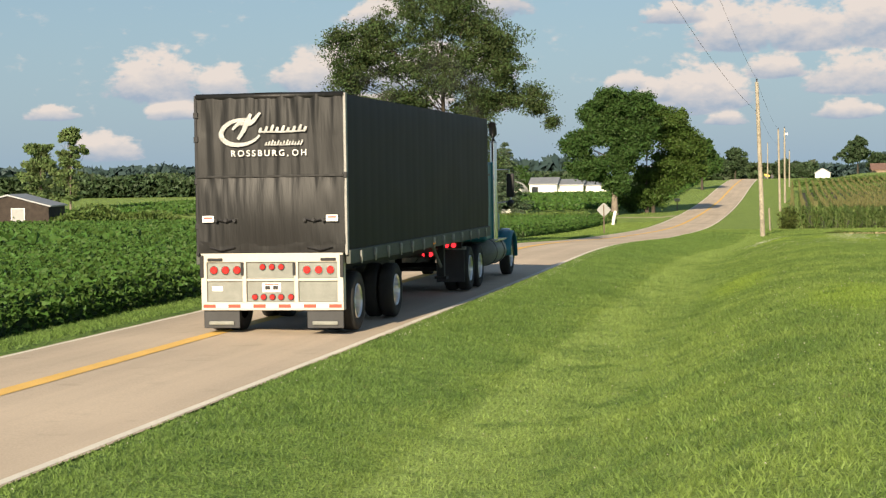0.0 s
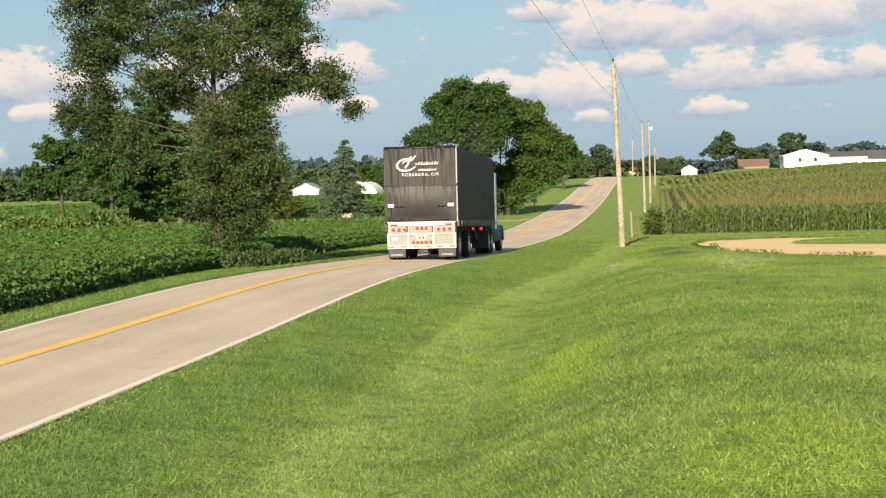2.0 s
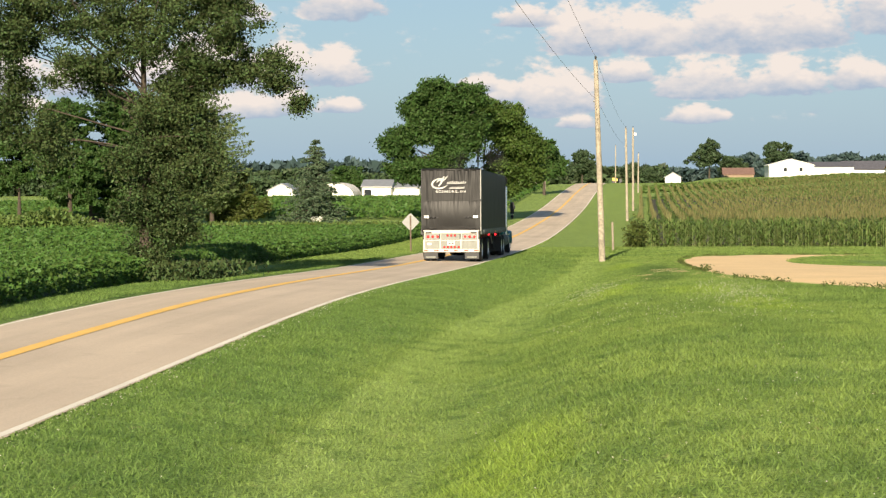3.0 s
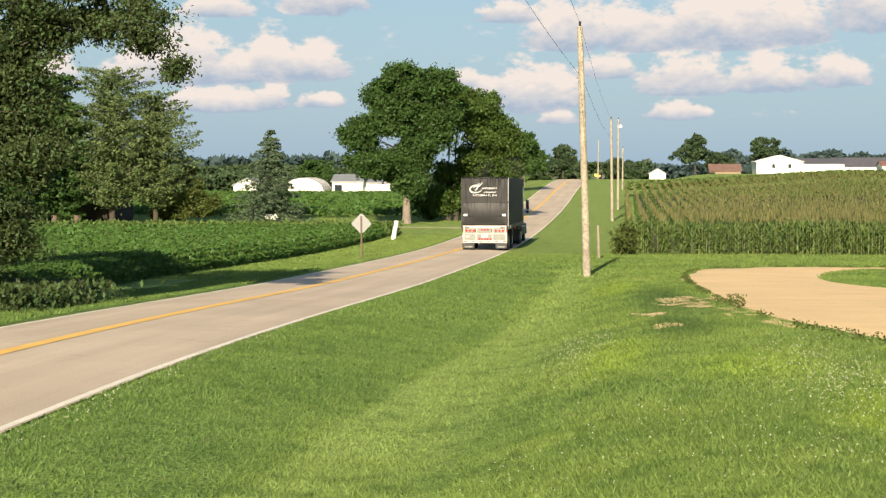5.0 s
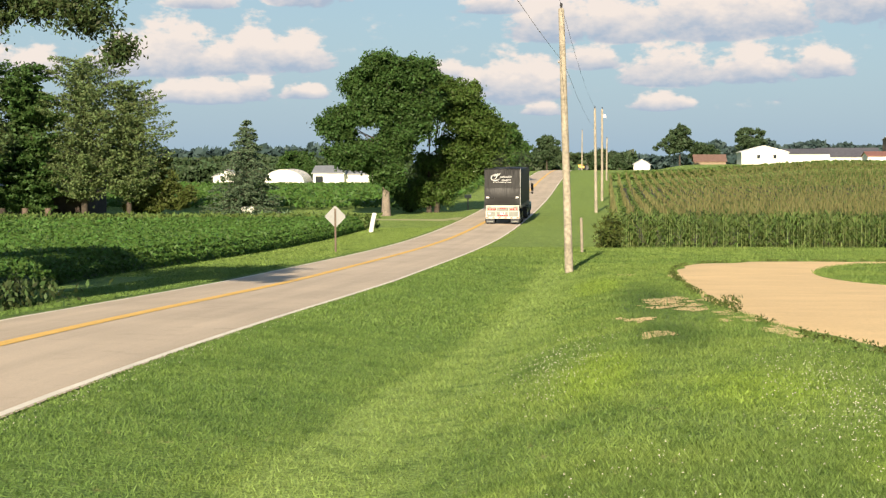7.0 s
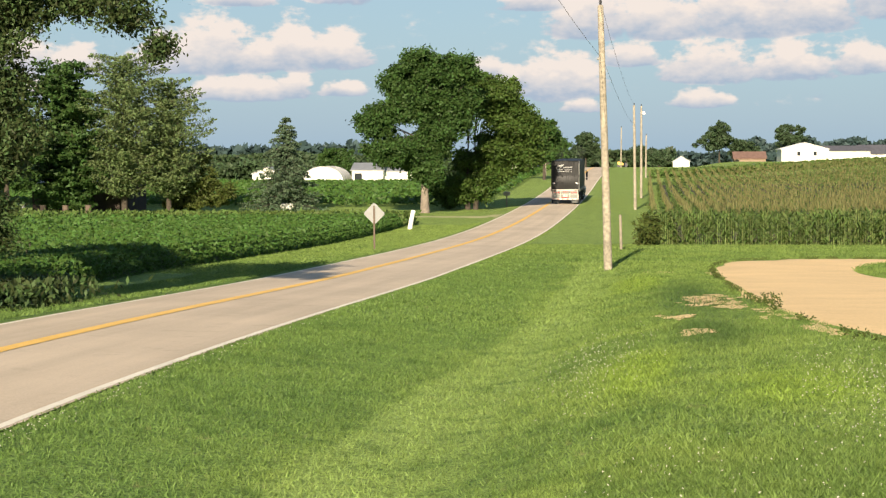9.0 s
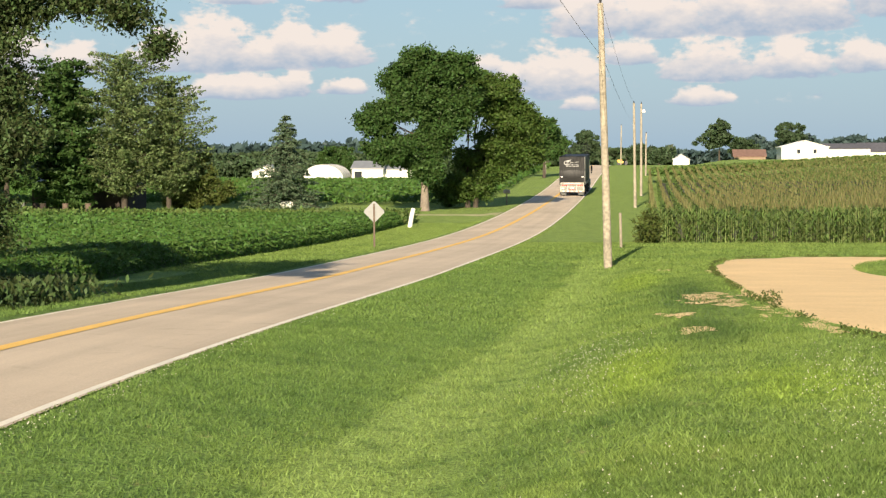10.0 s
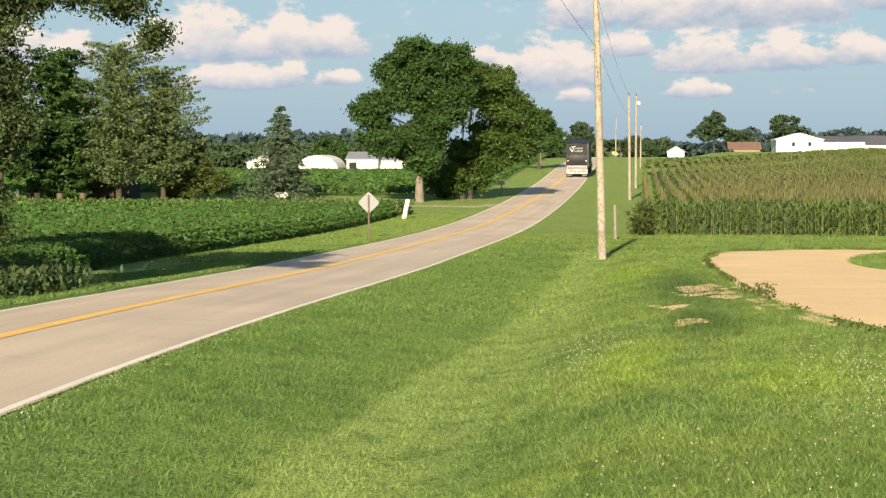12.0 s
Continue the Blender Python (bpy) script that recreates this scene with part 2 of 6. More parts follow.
# ---- ground ----
PROFILE = ((-400, 0.6), (-150, 0.3), (-60, 0.1), (0, 0.0), (22, -0.03), (58, -0.95), (106, -1.8), (150, -1.78), (199, -1.15), (250, 0.1),
           (300, 1.0), (335, 1.1), (400, 0.4), (560, -2.0), (900, -4.5), (4900, -5.0))


def prof(y):
    """Height of the land along the road, a smooth curve."""
    p = PROFILE
    y = min(max(y, p[0][0] + 0.01), p[-1][0] - 0.01)
    i = max(j for j in range(len(p) - 1) if p[j][0] <= y)

    def slope(j):
        j0, j1 = max(j - 1, 0), min(j + 1, len(p) - 1)
        return (p[j1][1] - p[j0][1]) / (p[j1][0] - p[j0][0])

    h = p[i + 1][0] - p[i][0]
    u = (y - p[i][0]) / h
    return ((2 * u**3 - 3 * u**2 + 1) * p[i][1] + (u**3 - 2 * u**2 + u) * h * slope(i) + (3 * u**2 - 2 * u**3) * p[i + 1][1] + (u**3 - u**2) * h * slope(i + 1))


def sstep(a, b, v):
    u = min(max((v - a) / (b - a), 0.0), 1.0)
    return u * u * (3 - 2 * u)


ROAD_L, ROAD_C, ROAD_R = -11.25, -9.05, -6.35


def ground_z(x, y):
    z = prof(y)
    fade = 1 - min(max((y - 2) / 58, 0.0), 1.0)
    z += 0.5 * fade * sstep(-2.2, 1.6, x)                     # yard above the road
    z -= 0.30 * (1 - sstep(50, 75, y)) * sstep(-6.0, -2.5, x) * (1 - sstep(-2.1, 0.2, x))    # shallow ditch
    z -= 0.15 * (1 - sstep(-13.0, -11.6, x))
    z += 1.5 * sstep(6, 18, x) * sstep(330, 400, y) * (1 - sstep(480, 640, y))      # rise on which the far barns stand
    z += 0.6 * sstep(4, 34, x) * sstep(150, 256, y) * (1 - sstep(300, 400, y))      # swell under the corn
    z -= 2.3 * (1 - sstep(-34, -15, x)) * sstep(190, 290, y) * (1 - sstep(520, 760, y))      # hollow of the far farm
    if ROAD_L - 0.4 < x < ROAD_R + 0.4:
        z -= 0.05
    return z


def mesh_object(name, verts, faces, material, smooth=False):
    me = bpy.data.meshes.new(name)
    me.from_pydata(verts, [], faces)
    me.materials.append(material)
    if smooth:
        me.shade_smooth()
    me.update()
    return new(name, me)


def stretch(parts):
    out = []
    for a, b, n in parts:
        out += [a + (b - a) * i / n for i in range(n)]
    return out + [parts[-1][1]]


def grass_material(name, blade):
    """Lawn in several sorts of grass: a dark ditch side, a pale strip along the ditch, bright patches, and mottling at three scales."""
    m, N, L, p = tree_of(name)
    tc = N.new("ShaderNodeTexCoord")
    sep = N.new("ShaderNodeSeparateXYZ")
    L.new(tc.outputs["Object"], sep.inputs[0])

    def nz(scale, detail=4.0):
        n = N.new("ShaderNodeTexNoise")
        n.inputs["Scale"].default_value, n.inputs["Detail"].default_value = scale, detail
        L.new(tc.outputs["Object"], n.inputs["Vector"])
        return n.outputs["Fac"]

    def mth(op, a, b=None):
        n = N.new("ShaderNodeMath")
        n.operation = op
        for i, v in enumerate((a, b)):
            if isinstance(v, (int, float)):
                n.inputs[i].default_value = v
            elif v is not None:
                L.new(v, n.inputs[i])
        return n.outputs[0]

    def ramp(v, lo, hi):
        r = N.new("ShaderNodeMapRange")
        r.interpolation_type = "SMOOTHSTEP"
        r.inputs["From Min"].default_value, r.inputs["From Max"].default_value = lo, hi
        L.new(v, r.inputs["Value"])
        return r.outputs[0]

    def mixc(f, a, b):
        x = N.new("ShaderNodeMix")
        x.data_type = "RGBA"
        L.new(f, x.inputs["Factor"])
        for k, v in (("A", a), ("B", b)):
            if isinstance(v, tuple):
                x.inputs[k].default_value = (*v, 1)
            else:
                L.new(v, x.inputs[k])
        return x.outputs["Result"]

    def patch(x0, y0, rx, ry):
        dx = mth("MULTIPLY", mth("SUBTRACT", sep.outputs[0], x0), 1 / rx)
        dy = mth("MULTIPLY", mth("SUBTRACT", sep.outputs[1], y0), 1 / ry)
        return mth("SUBTRACT", 1.0, mth("SQRT", mth("ADD", mth("MULTIPLY", dx, dx), mth("MULTIPLY", dy, dy))))

    wob = mth("MULTIPLY", mth("SUBTRACT", nz(0.55, 3.0), 0.5), 0.9)
    xw = mth("ADD", sep.outputs[0], mth("MULTIPLY", wob, 0.45))
    near = N.new("ShaderNodeMapRange")      # the ditch's edge bends towards the road on this side
    near.inputs["From Min"].default_value, near.inputs["From Max"].default_value, near.inputs["To Min"].default_value, near.inputs["To Max"].default_value = 12.0, 32.0, 1.0, 0.0
    L.new(sep.outputs[1], near.inputs["Value"])
    xw = mth("ADD", xw, near.outputs[0])
    base = mixc(ramp(nz(0.33, 5.0), 0.38, 0.62), (0.140, 0.216, 0.050), (0.188, 0.268, 0.061))
    pale = mth("MULTIPLY", ramp(xw, -2.55, -2.25), mth("SUBTRACT", 1.0, ramp(xw, -2.1, -0.2)))
    bank = mth("SUBTRACT", 1.0, ramp(xw, -3.4, -2.3))
    reach = mth("SUBTRACT", 1.0, ramp(sep.outputs[1], 55.0, 85.0))
    c = mixc(mth("MULTIPLY", mth("MULTIPLY", bank, reach), 0.6), base, (0.126, 0.212, 0.050))
    c = mixc(mth("MULTIPLY", mth("MULTIPLY", pale, reach), 0.85), c, (0.235, 0.325, 0.088))
    c = mixc(ramp(sep.outputs[1], 70.0, 110.0), c, (0.205, 0.285, 0.068))
    spots = None
    for q in ((-0.1, 21.5, 0.7, 4.0), (1.5, 18.5, 1.1, 3.0), (2.6, 13.5, 1.0, 3.5), (-0.8, -3.0, 1.0, 5.0), (1.5, -14.0, 1.3, 5.0), (-0.2, 50.0, 1.0, 9.0)):
        v = patch(*q)
        spots = v if spots is None else mth("MAXIMUM", spots, v)
    c = mixc(ramp(mth("ADD", spots, wob), 0.0, 0.7), c, (0.202, 0.292, 0.048))
    worn = None
    for q in ((0.9, 40.0, 1.3, 16.0), (0.9, 27.0, 0.9, 5.0)):
        v = patch(*q)
        worn = v if worn is None else mth("MAXIMUM", worn, v)
    c = mixc(ramp(mth("ADD", worn, wob), 0.0, 0.9), c, (0.082, 0.138, 0.034))
    c = mixc(mth("MULTIPLY", ramp(nz(0.9, 6.0), 0.5, 0.7), 0.4), c, (0.065, 0.13, 0.028))
    c = mixc(mth("MULTIPLY", ramp(nz(5.0, 5.0), 0.62, 0.78), 0.6), c, (0.26, 0.26, 0.11))
    c = mixc(mth("MULTIPLY", ramp(nz(2.2, 5.0), 0.5, 0.72), 0.6), c, (0.062, 0.120, 0.024))
    if blade:
        g = N.new("ShaderNodeNewGeometry")
        hsv = N.new("ShaderNodeHueSaturation")
        mr = N.new("ShaderNodeMapRange")
        mr.inputs["To Min"].default_value, mr.inputs["To Max"].default_value = 0.6, 1.42
        L.new(g.outputs["Random Per Island"], mr.inputs["Value"])
        L.new(mr.outputs[0], hsv.inputs["Value"])
        L.new(c, hsv.inputs["Color"])
        c = hsv.outputs["Color"]
        t, ms = N.new("ShaderNodeBsdfTranslucent"), N.new("ShaderNodeMixShader")
        L.new(c, t.inputs["Color"])
        ms.inputs[0].default_value = 0.35
        L.new(p.outputs[0], ms.inputs[1])
        L.new(t.outputs[0], ms.inputs[2])
        L.new(ms.outputs[0], N["Material Output"].inputs["Surface"])
    else:
        hsv = N.new("ShaderNodeHueSaturation")
        mr = N.new("ShaderNodeMapRange")
        mr.inputs["From Min"].default_value, mr.inputs["From Max"].default_value = 0.33, 0.67
        mr.inputs["To Min"].default_value, mr.inputs["To Max"].default_value = 0.45, 1.5
        L.new(nz(24.0, 6.0), mr.inputs["Value"])
        L.new(mr.outputs[0], hsv.inputs["Value"])
        L.new(c, hsv.inputs["Color"])
        c = hsv.outputs["Color"]
        b = N.new("ShaderNodeBump")
        b.inputs["Strength"].default_value, b.inputs["Distance"].default_value = 0.9, 0.06
        L.new(nz(14.0, 5.0), b.inputs["Height"])
        L.new(b.outputs[0], p.inputs["Normal"])
    L.new(c, p.inputs["Base Color"])
    p.inputs["Roughness"].default_value, p.inputs["Specular IOR Level"].default_value = (0.6, 0.3) if blade else (0.9, 0.15)
    return m


M["grass_blade"] = grass_material("grass_blade", True)
M["ground"] = grass_material("grass_ground", False)


def build_ground():
    xs = stretch([(-3000, -300, 8), (-300, -40, 16), (-40, -15, 10), (-15, 12, 54), (12, 60, 16), (60, 300, 10), (300, 3000, 8)])
    ys = stretch([(-400, -60, 12), (-60, 70, 130), (70, 420, 120), (420, 900, 24), (900, 4900, 20)])
    verts = [(x, y, ground_z(x, y)) for y in ys for x in xs]
    n = len(xs)
    faces = [(j * n + i, j * n + i + 1, (j + 1) * n + i + 1, (j + 1) * n + i) for j in range(len(ys) - 1) for i in range(n - 1)]
    tagged(mesh_object("ground", verts, faces, M["ground"], True), "mown green lawn and fields rolling to the horizon", "ground", kind="structure")


def strip(name, x0, x1, y0, y1, lift, material, step=2.0, thick=0.0, crown=True, wob=0.0):
    """A ribbon that follows the road."""
    n = int((y1 - y0) / step)
    verts, faces = [], []
    xs = [x0, x1] if abs(x1 - x0) < 1 else [x0 + (x1 - x0) * i / 8 for i in range(9)]
    k = len(xs)
    for j in range(n + 1):
        y = y0 + (y1 - y0) * j / n
        for i, x in enumerate(xs):
            e = wob * noise.noise((x * 3, y * 1.3, 0)) if i in (0, k - 1) else 0
            verts.append((x + e, y, road_z(x, y) + lift))
    for j in range(n):
        for i in range(k - 1):
            a = j * k + i
            faces.append((a, a + 1, a + k + 1, a + k))
    return mesh_object(name, verts, faces, material, True)


def road_z(x, y):
    d = x - ROAD_C
    return prof(y) + 0.03 - (0.02 * d if d > 0 else -0.03 * d)


GZ_Y = np.concatenate([np.arange(-400, 420, 0.5), np.arange(420, 4900, 20.0)])
GZ_P = np.array([prof(y) for y in GZ_Y])


def gz_np(x, y):
    """ground_z for arrays."""
    def st(a, b, v):
        u = np.clip((v - a) / (b - a), 0, 1)
        return u * u * (3 - 2 * u)

    z = np.interp(y, GZ_Y, GZ_P) + 0.5 * (1 - np.clip((y - 2) / 58, 0, 1)) * st(-2.2, 1.6, x)
    z -= 0.30 * (1 - st(50, 75, y)) * st(-6.0, -2.5, x) * (1 - st(-2.1, 0.2, x))
    z -= 0.15 * (1 - st(-13.0, -11.6, x))
    z += 1.5 * st(6, 18, x) * st(330, 400, y) * (1 - st(480, 640, y))
    z += 0.6 * st(4, 34, x) * st(150, 256, y) * (1 - st(300, 400, y))
    return z - 2.3 * (1 - st(-34, -15, x)) * st(190, 290, y) * (1 - st(520, 760, y))


build_ground()
road = tagged(strip("road", ROAD_L - 0.12, ROAD_R + 0.14, -300, 420, 0.0, M["asphalt"], 1.0, wob=0.05), "worn pale asphalt two-lane country road", "road", kind="structure")
for nm, a, b, mt, lb in (("edge_line", ROAD_R - 0.01, ROAD_R + 0.10, "white_line", "worn white edge line painted on the road"),
                         ("edge_line", ROAD_L - 0.06, ROAD_L + 0.05, "white_line", "worn white edge line painted on the road"),
                         ("centre_line", ROAD_C - 0.15, ROAD_C + 0.15, "yellow_line", "broad yellow centre line painted on the road")):
    tagged(strip(nm, a, b, -300, 420, 0.004, M[mt], 1.0, wob=0.012), lb, "road marking", kind="structure")


def part(name, bm, material, parent, label="", smooth=False):
    me = bpy.data.meshes.new(name)
    bm.to_mesh(me)
    bm.free()
    me.materials.append(material)
    if smooth:
        me.shade_smooth()
    ob = new(name, me)
    ob.parent = parent
    if label:
        ob["label"] = label
    return ob


def box(bm, x0, x1, y0, y1, z0, z1, bevel=0.0):
    r = bmesh.ops.create_cube(bm, size=1.0, matrix=Matrix.Translation(((x0 + x1) / 2, (y0 + y1) / 2, (z0 + z1) / 2)) @ Matrix.Diagonal((x1 - x0, y1 - y0, z1 - z0, 1)))
    if bevel:
        es = list({e for v in r["verts"] for e in v.link_edges})
        bmesh.ops.bevel(bm, geom=es, offset=bevel, segments=2, affect="EDGES", profile=0.5)
    return r["verts"]


def cyl(bm, p0, p1, r0, r1=None, seg=12, caps=True):
    p0, p1 = Vector(p0), Vector(p1)
    d = p1 - p0
    m = Matrix.Translation((p0 + p1) / 2) @ d.to_track_quat("Z", "Y").to_matrix().to_4x4()
    return bmesh.ops.create_cone(bm, cap_ends=caps, segments=seg, radius1=r0, radius2=r0 if r1 is None else r1, depth=d.length, matrix=m)["verts"]


def empty(name, x, y, z, label, category, group="", kind=""):
    ob = new(name)
    ob.location = (x, y, z)
    return tagged(ob, label, category, group, kind)


# ---- plants ----
rng = np.random.default_rng(5)


def soup(name, quads, material):
    """One mesh out of an array of loose faces, n x k x 3."""
    n, k = quads.shape[:2]
    me = bpy.data.meshes.new(name)
    me.vertices.add(n * k)
    me.vertices.foreach_set("co", quads.astype(np.float32).ravel())
    me.loops.add(n * k)
    me.loops.foreach_set("vertex_index", np.arange(n * k, dtype=np.int32))
    me.polygons.add(n)
    me.polygons.foreach_set("loop_start", np.arange(0, n * k, k, dtype=np.int32))
    me.polygons.foreach_set("loop_total", np.full(n, k, dtype=np.int32))
    me.materials.append(material)
    me.update(calc_edges=True)
    me.validate()
    return new(name, me)


def unit(v):
    return v / (np.linalg.norm(v, axis=-1, keepdims=True) + 1e-9)


def leaf_quads(c, size, lean=0.0, spread=0.35):
    """Rhombic leaves at the places c, turned every way; lean > 0 keeps them flatter."""
    n = len(c)
    a = unit(rng.normal(size=(n, 3)) * (1, 1, 1 - lean))
    b = unit(np.cross(a, unit(rng.normal(size=(n, 3)) * (1, 1, 1 - lean * 0.6))))
    s = size * rng.uniform(1 - spread, 1 + spread, (n, 1))
    return np.stack([c - a * s, c - b * s * 0.45, c + a * s, c + b * s * 0.45], 1)


def leaf_tris(c, size, lean=0.0, spread=0.35):
    """Three-cornered leaves, cheaper for crowns and canopies of many thousands."""
    n = len(c)
    a = unit(rng.normal(size=(n, 3)) * (1, 1, 1 - lean))
    b = unit(np.cross(a, unit(rng.normal(size=(n, 3)) * (1, 1, 1 - lean * 0.6))))
    s = size * rng.uniform(1 - spread, 1 + spread, (n, 1))
    return np.stack([c + a * s * 1.1, c - a * s * 0.75 + b * s * 0.62, c - a * s * 0.75 - b * s * 0.62], 1)


def tube(bm, pts, r0, r1, seg=7):
    prev = None
    for i, p in enumerate(pts):
        p = Vector(p)
        d = (Vector(pts[min(i + 1, len(pts) - 1)]) - Vector(pts[max(i - 1, 0)])).normalized()
        q = d.to_track_quat("Z", "Y")
        r = r0 + (r1 - r0) * i / (len(pts) - 1)
        ring = [bm.verts.new(p + q @ Vector((math.cos(k * 2 * math.pi / seg) * r, math.sin(k * 2 * math.pi / seg) * r, 0))) for k in range(seg)]
        if prev:
            for k in range(seg):
                bm.faces.new((prev[k], prev[(k + 1) % seg], ring[(k + 1) % seg], ring[k]))
        prev = ring


def bent(p, q, sag, rnd):
    p, q = Vector(p), Vector(q)
    mid = [p.lerp(q, f) + Vector((rnd.uniform(-1, 1), rnd.uniform(-1, 1), rnd.uniform(0.2, 1))) * sag * math.sin(math.pi * f) for f in (0.33, 0.66)]
    return [p, *mid, q]


def broadleaf(label, x, y, height, lobes, leaf_mat, leaves, size, bark="bark", trunk=0.3, fork=0.3, clump=0.8, seed=1, lean=(0, 0), trunks=1, fine=False, limb=0.2, limbs=30, bough=3):
    """lobes: (dx, dy, z, rx, ry, rz, share), z as a share of the height. Clumps of leaves fill the shells of the lobes; limbs reach into them."""
    rnd = random.Random(seed)
    z0 = ground_z(x, y)
    ob = empty("tree", x, y, z0, label, "tree", "roadside trees")
    cs, big, total = [], [], sum(l[6] for l in lobes)
    for dx, dy, z, rx, ry, rz, share in lobes:
        k = max(3, int(share / total * leaves / 90))
        m = max(5, k // bough)
        # boughs stand out of the lobe with gaps between them
        d = unit(rng.normal(size=(m, 3)) + (0, 0, 0.15)) * (0.5 + 0.5 * rng.uniform(size=(m, 1)))
        pick = rng.integers(0, m, k)
        p = d[pick] * (1 - 0.6 * rng.uniform(0, 1, (k, 1)) ** 2) + rng.normal(size=(k, 3)).clip(-1.8, 1.8) * 0.17
        cs.append(np.array((dx, dy, z * height)) + p * (rx, ry, rz))
        if share > 4.6 or len(lobes) < 6:
            big.append(cs[-1])
    cs, big = np.concatenate(cs), np.concatenate(big)
    cs[:, 2] = np.maximum(cs[:, 2], 0.25)
    per = 90
    sp = clump * rng.uniform(0.55, 1.25, (len(cs), 1, 1))
    # leaves stand on the outside of each cluster, which is wider than tall
    ball = unit(rng.normal(size=(len(cs), per, 3))) * rng.uniform(0, 1, (len(cs), per, 1)) ** 0.55
    stray = np.where(rng.uniform(size=(len(cs), per, 1)) < 0.14, 1.5, 1.0)
    pts = cs[:, None, :] + ball * stray * sp * (0.62, 0.62, 0.42)
    q = (leaf_quads if fine else leaf_tris)(pts.reshape(-1, 3), size)
    crown = soup("crown", q, M[leaf_mat])
    crown.parent = ob
    bm, bl = bmesh.new(), bmesh.new()
    for tnk in range(trunks):
        off = 0 if trunks == 1 else (tnk - (trunks - 1) / 2) * trunk * 3.2
        top = Vector((lean[0] + off * 1.6, lean[1], height * 0.82))
        f = Vector((lean[0] * 0.3 + off, lean[1] * 0.3, height * fork))
        tube(bm, [(off * 0.8, 0, -0.2), (off * 0.85, 0, height * 0.03), f * 0.5 + Vector((off * 0.45, 0, 0)), f], trunk * (1.35 if trunks == 1 else 1), trunk * 0.72, 10)
        tube(bm, [f, f.lerp(top, 0.5) + Vector((rnd.uniform(-0.3, 0.3), rnd.uniform(-0.3, 0.3), 0)), top], trunk * 0.62, 0.03, 8)
        for c in rnd.sample(list(big), min(len(big), limbs // trunks)):
            s = min(0.9, max(0.0, (c[2] / height - fork) * 0.8))
            tube(bl, bent(f.lerp(top, s), f.lerp(Vector(c), 0.93), 0.35, rnd), trunk * limb * (1 - 0.7 * s), 0.015, 5)
    part("trunk", bm, M[bark], ob, smooth=True)
    part("limb", bl, M["bark"], ob, smooth=True)
    return ob


def conifer(label, x, y, height, width, leaves, size, seed=3, leaf_mat="needle", bare=0.08, ragged=0.15, oval=False, rise=-0.16):
    rnd = random.Random(seed)
    z0 = ground_z(x, y)
    ob = empty("tree", x, y, z0, label, "tree", "roadside trees")
    bm = bmesh.new()
    tube(bm, [(0, 0, -0.2), (0, 0, height * 0.5), (0, 0, height * 0.98)], height * 0.022, 0.02, 8)
    pts = []
    layers = 24 if oval else 17
    for i in range(layers):
        f = i / layers
        r = width / 2 * (math.sin(math.pi * (0.2 + 0.62 * f)) ** 0.9 if oval else (1 - f) ** 0.85) + 0.15
        k = int(7 + 9 * (1 - f))
        for j in range(k):
            a = j * 2.399 + i + rnd.uniform(-0.3, 0.3)
            L = r * rnd.uniform(1 - ragged * 2, 1 + ragged)
            z = height * (bare + (1 - bare) * f) + rnd.uniform(-0.2, 0.2)
            p0, p1 = Vector((0, 0, z)), Vector((math.cos(a) * L, math.sin(a) * L, z + rise * L))
            tube(bm, [p0, (p0 + p1) / 2 + Vector((0, 0, 0.06 * L)), p1], 0.03, 0.008, 4)
            n = max(6, int(leaves / (layers * 12) * (L / (width / 2) + 0.25)))
            t = rng.uniform(0.12, 1.0, (n, 1))
            w = (1.05 - t) * 0.32 * L + 0.06
            pts.append(np.array(p0) + (np.array(p1) - np.array(p0)) * t + rng.normal(size=(n, 3)) * w * (0.6, 0.6, 0.35))
    part("trunk", bm, M["bark"], ob, smooth=True)
    crown = soup("crown", leaf_tris(np.concatenate(pts), size, 0.4), M[leaf_mat])
    crown.parent = ob
    return ob


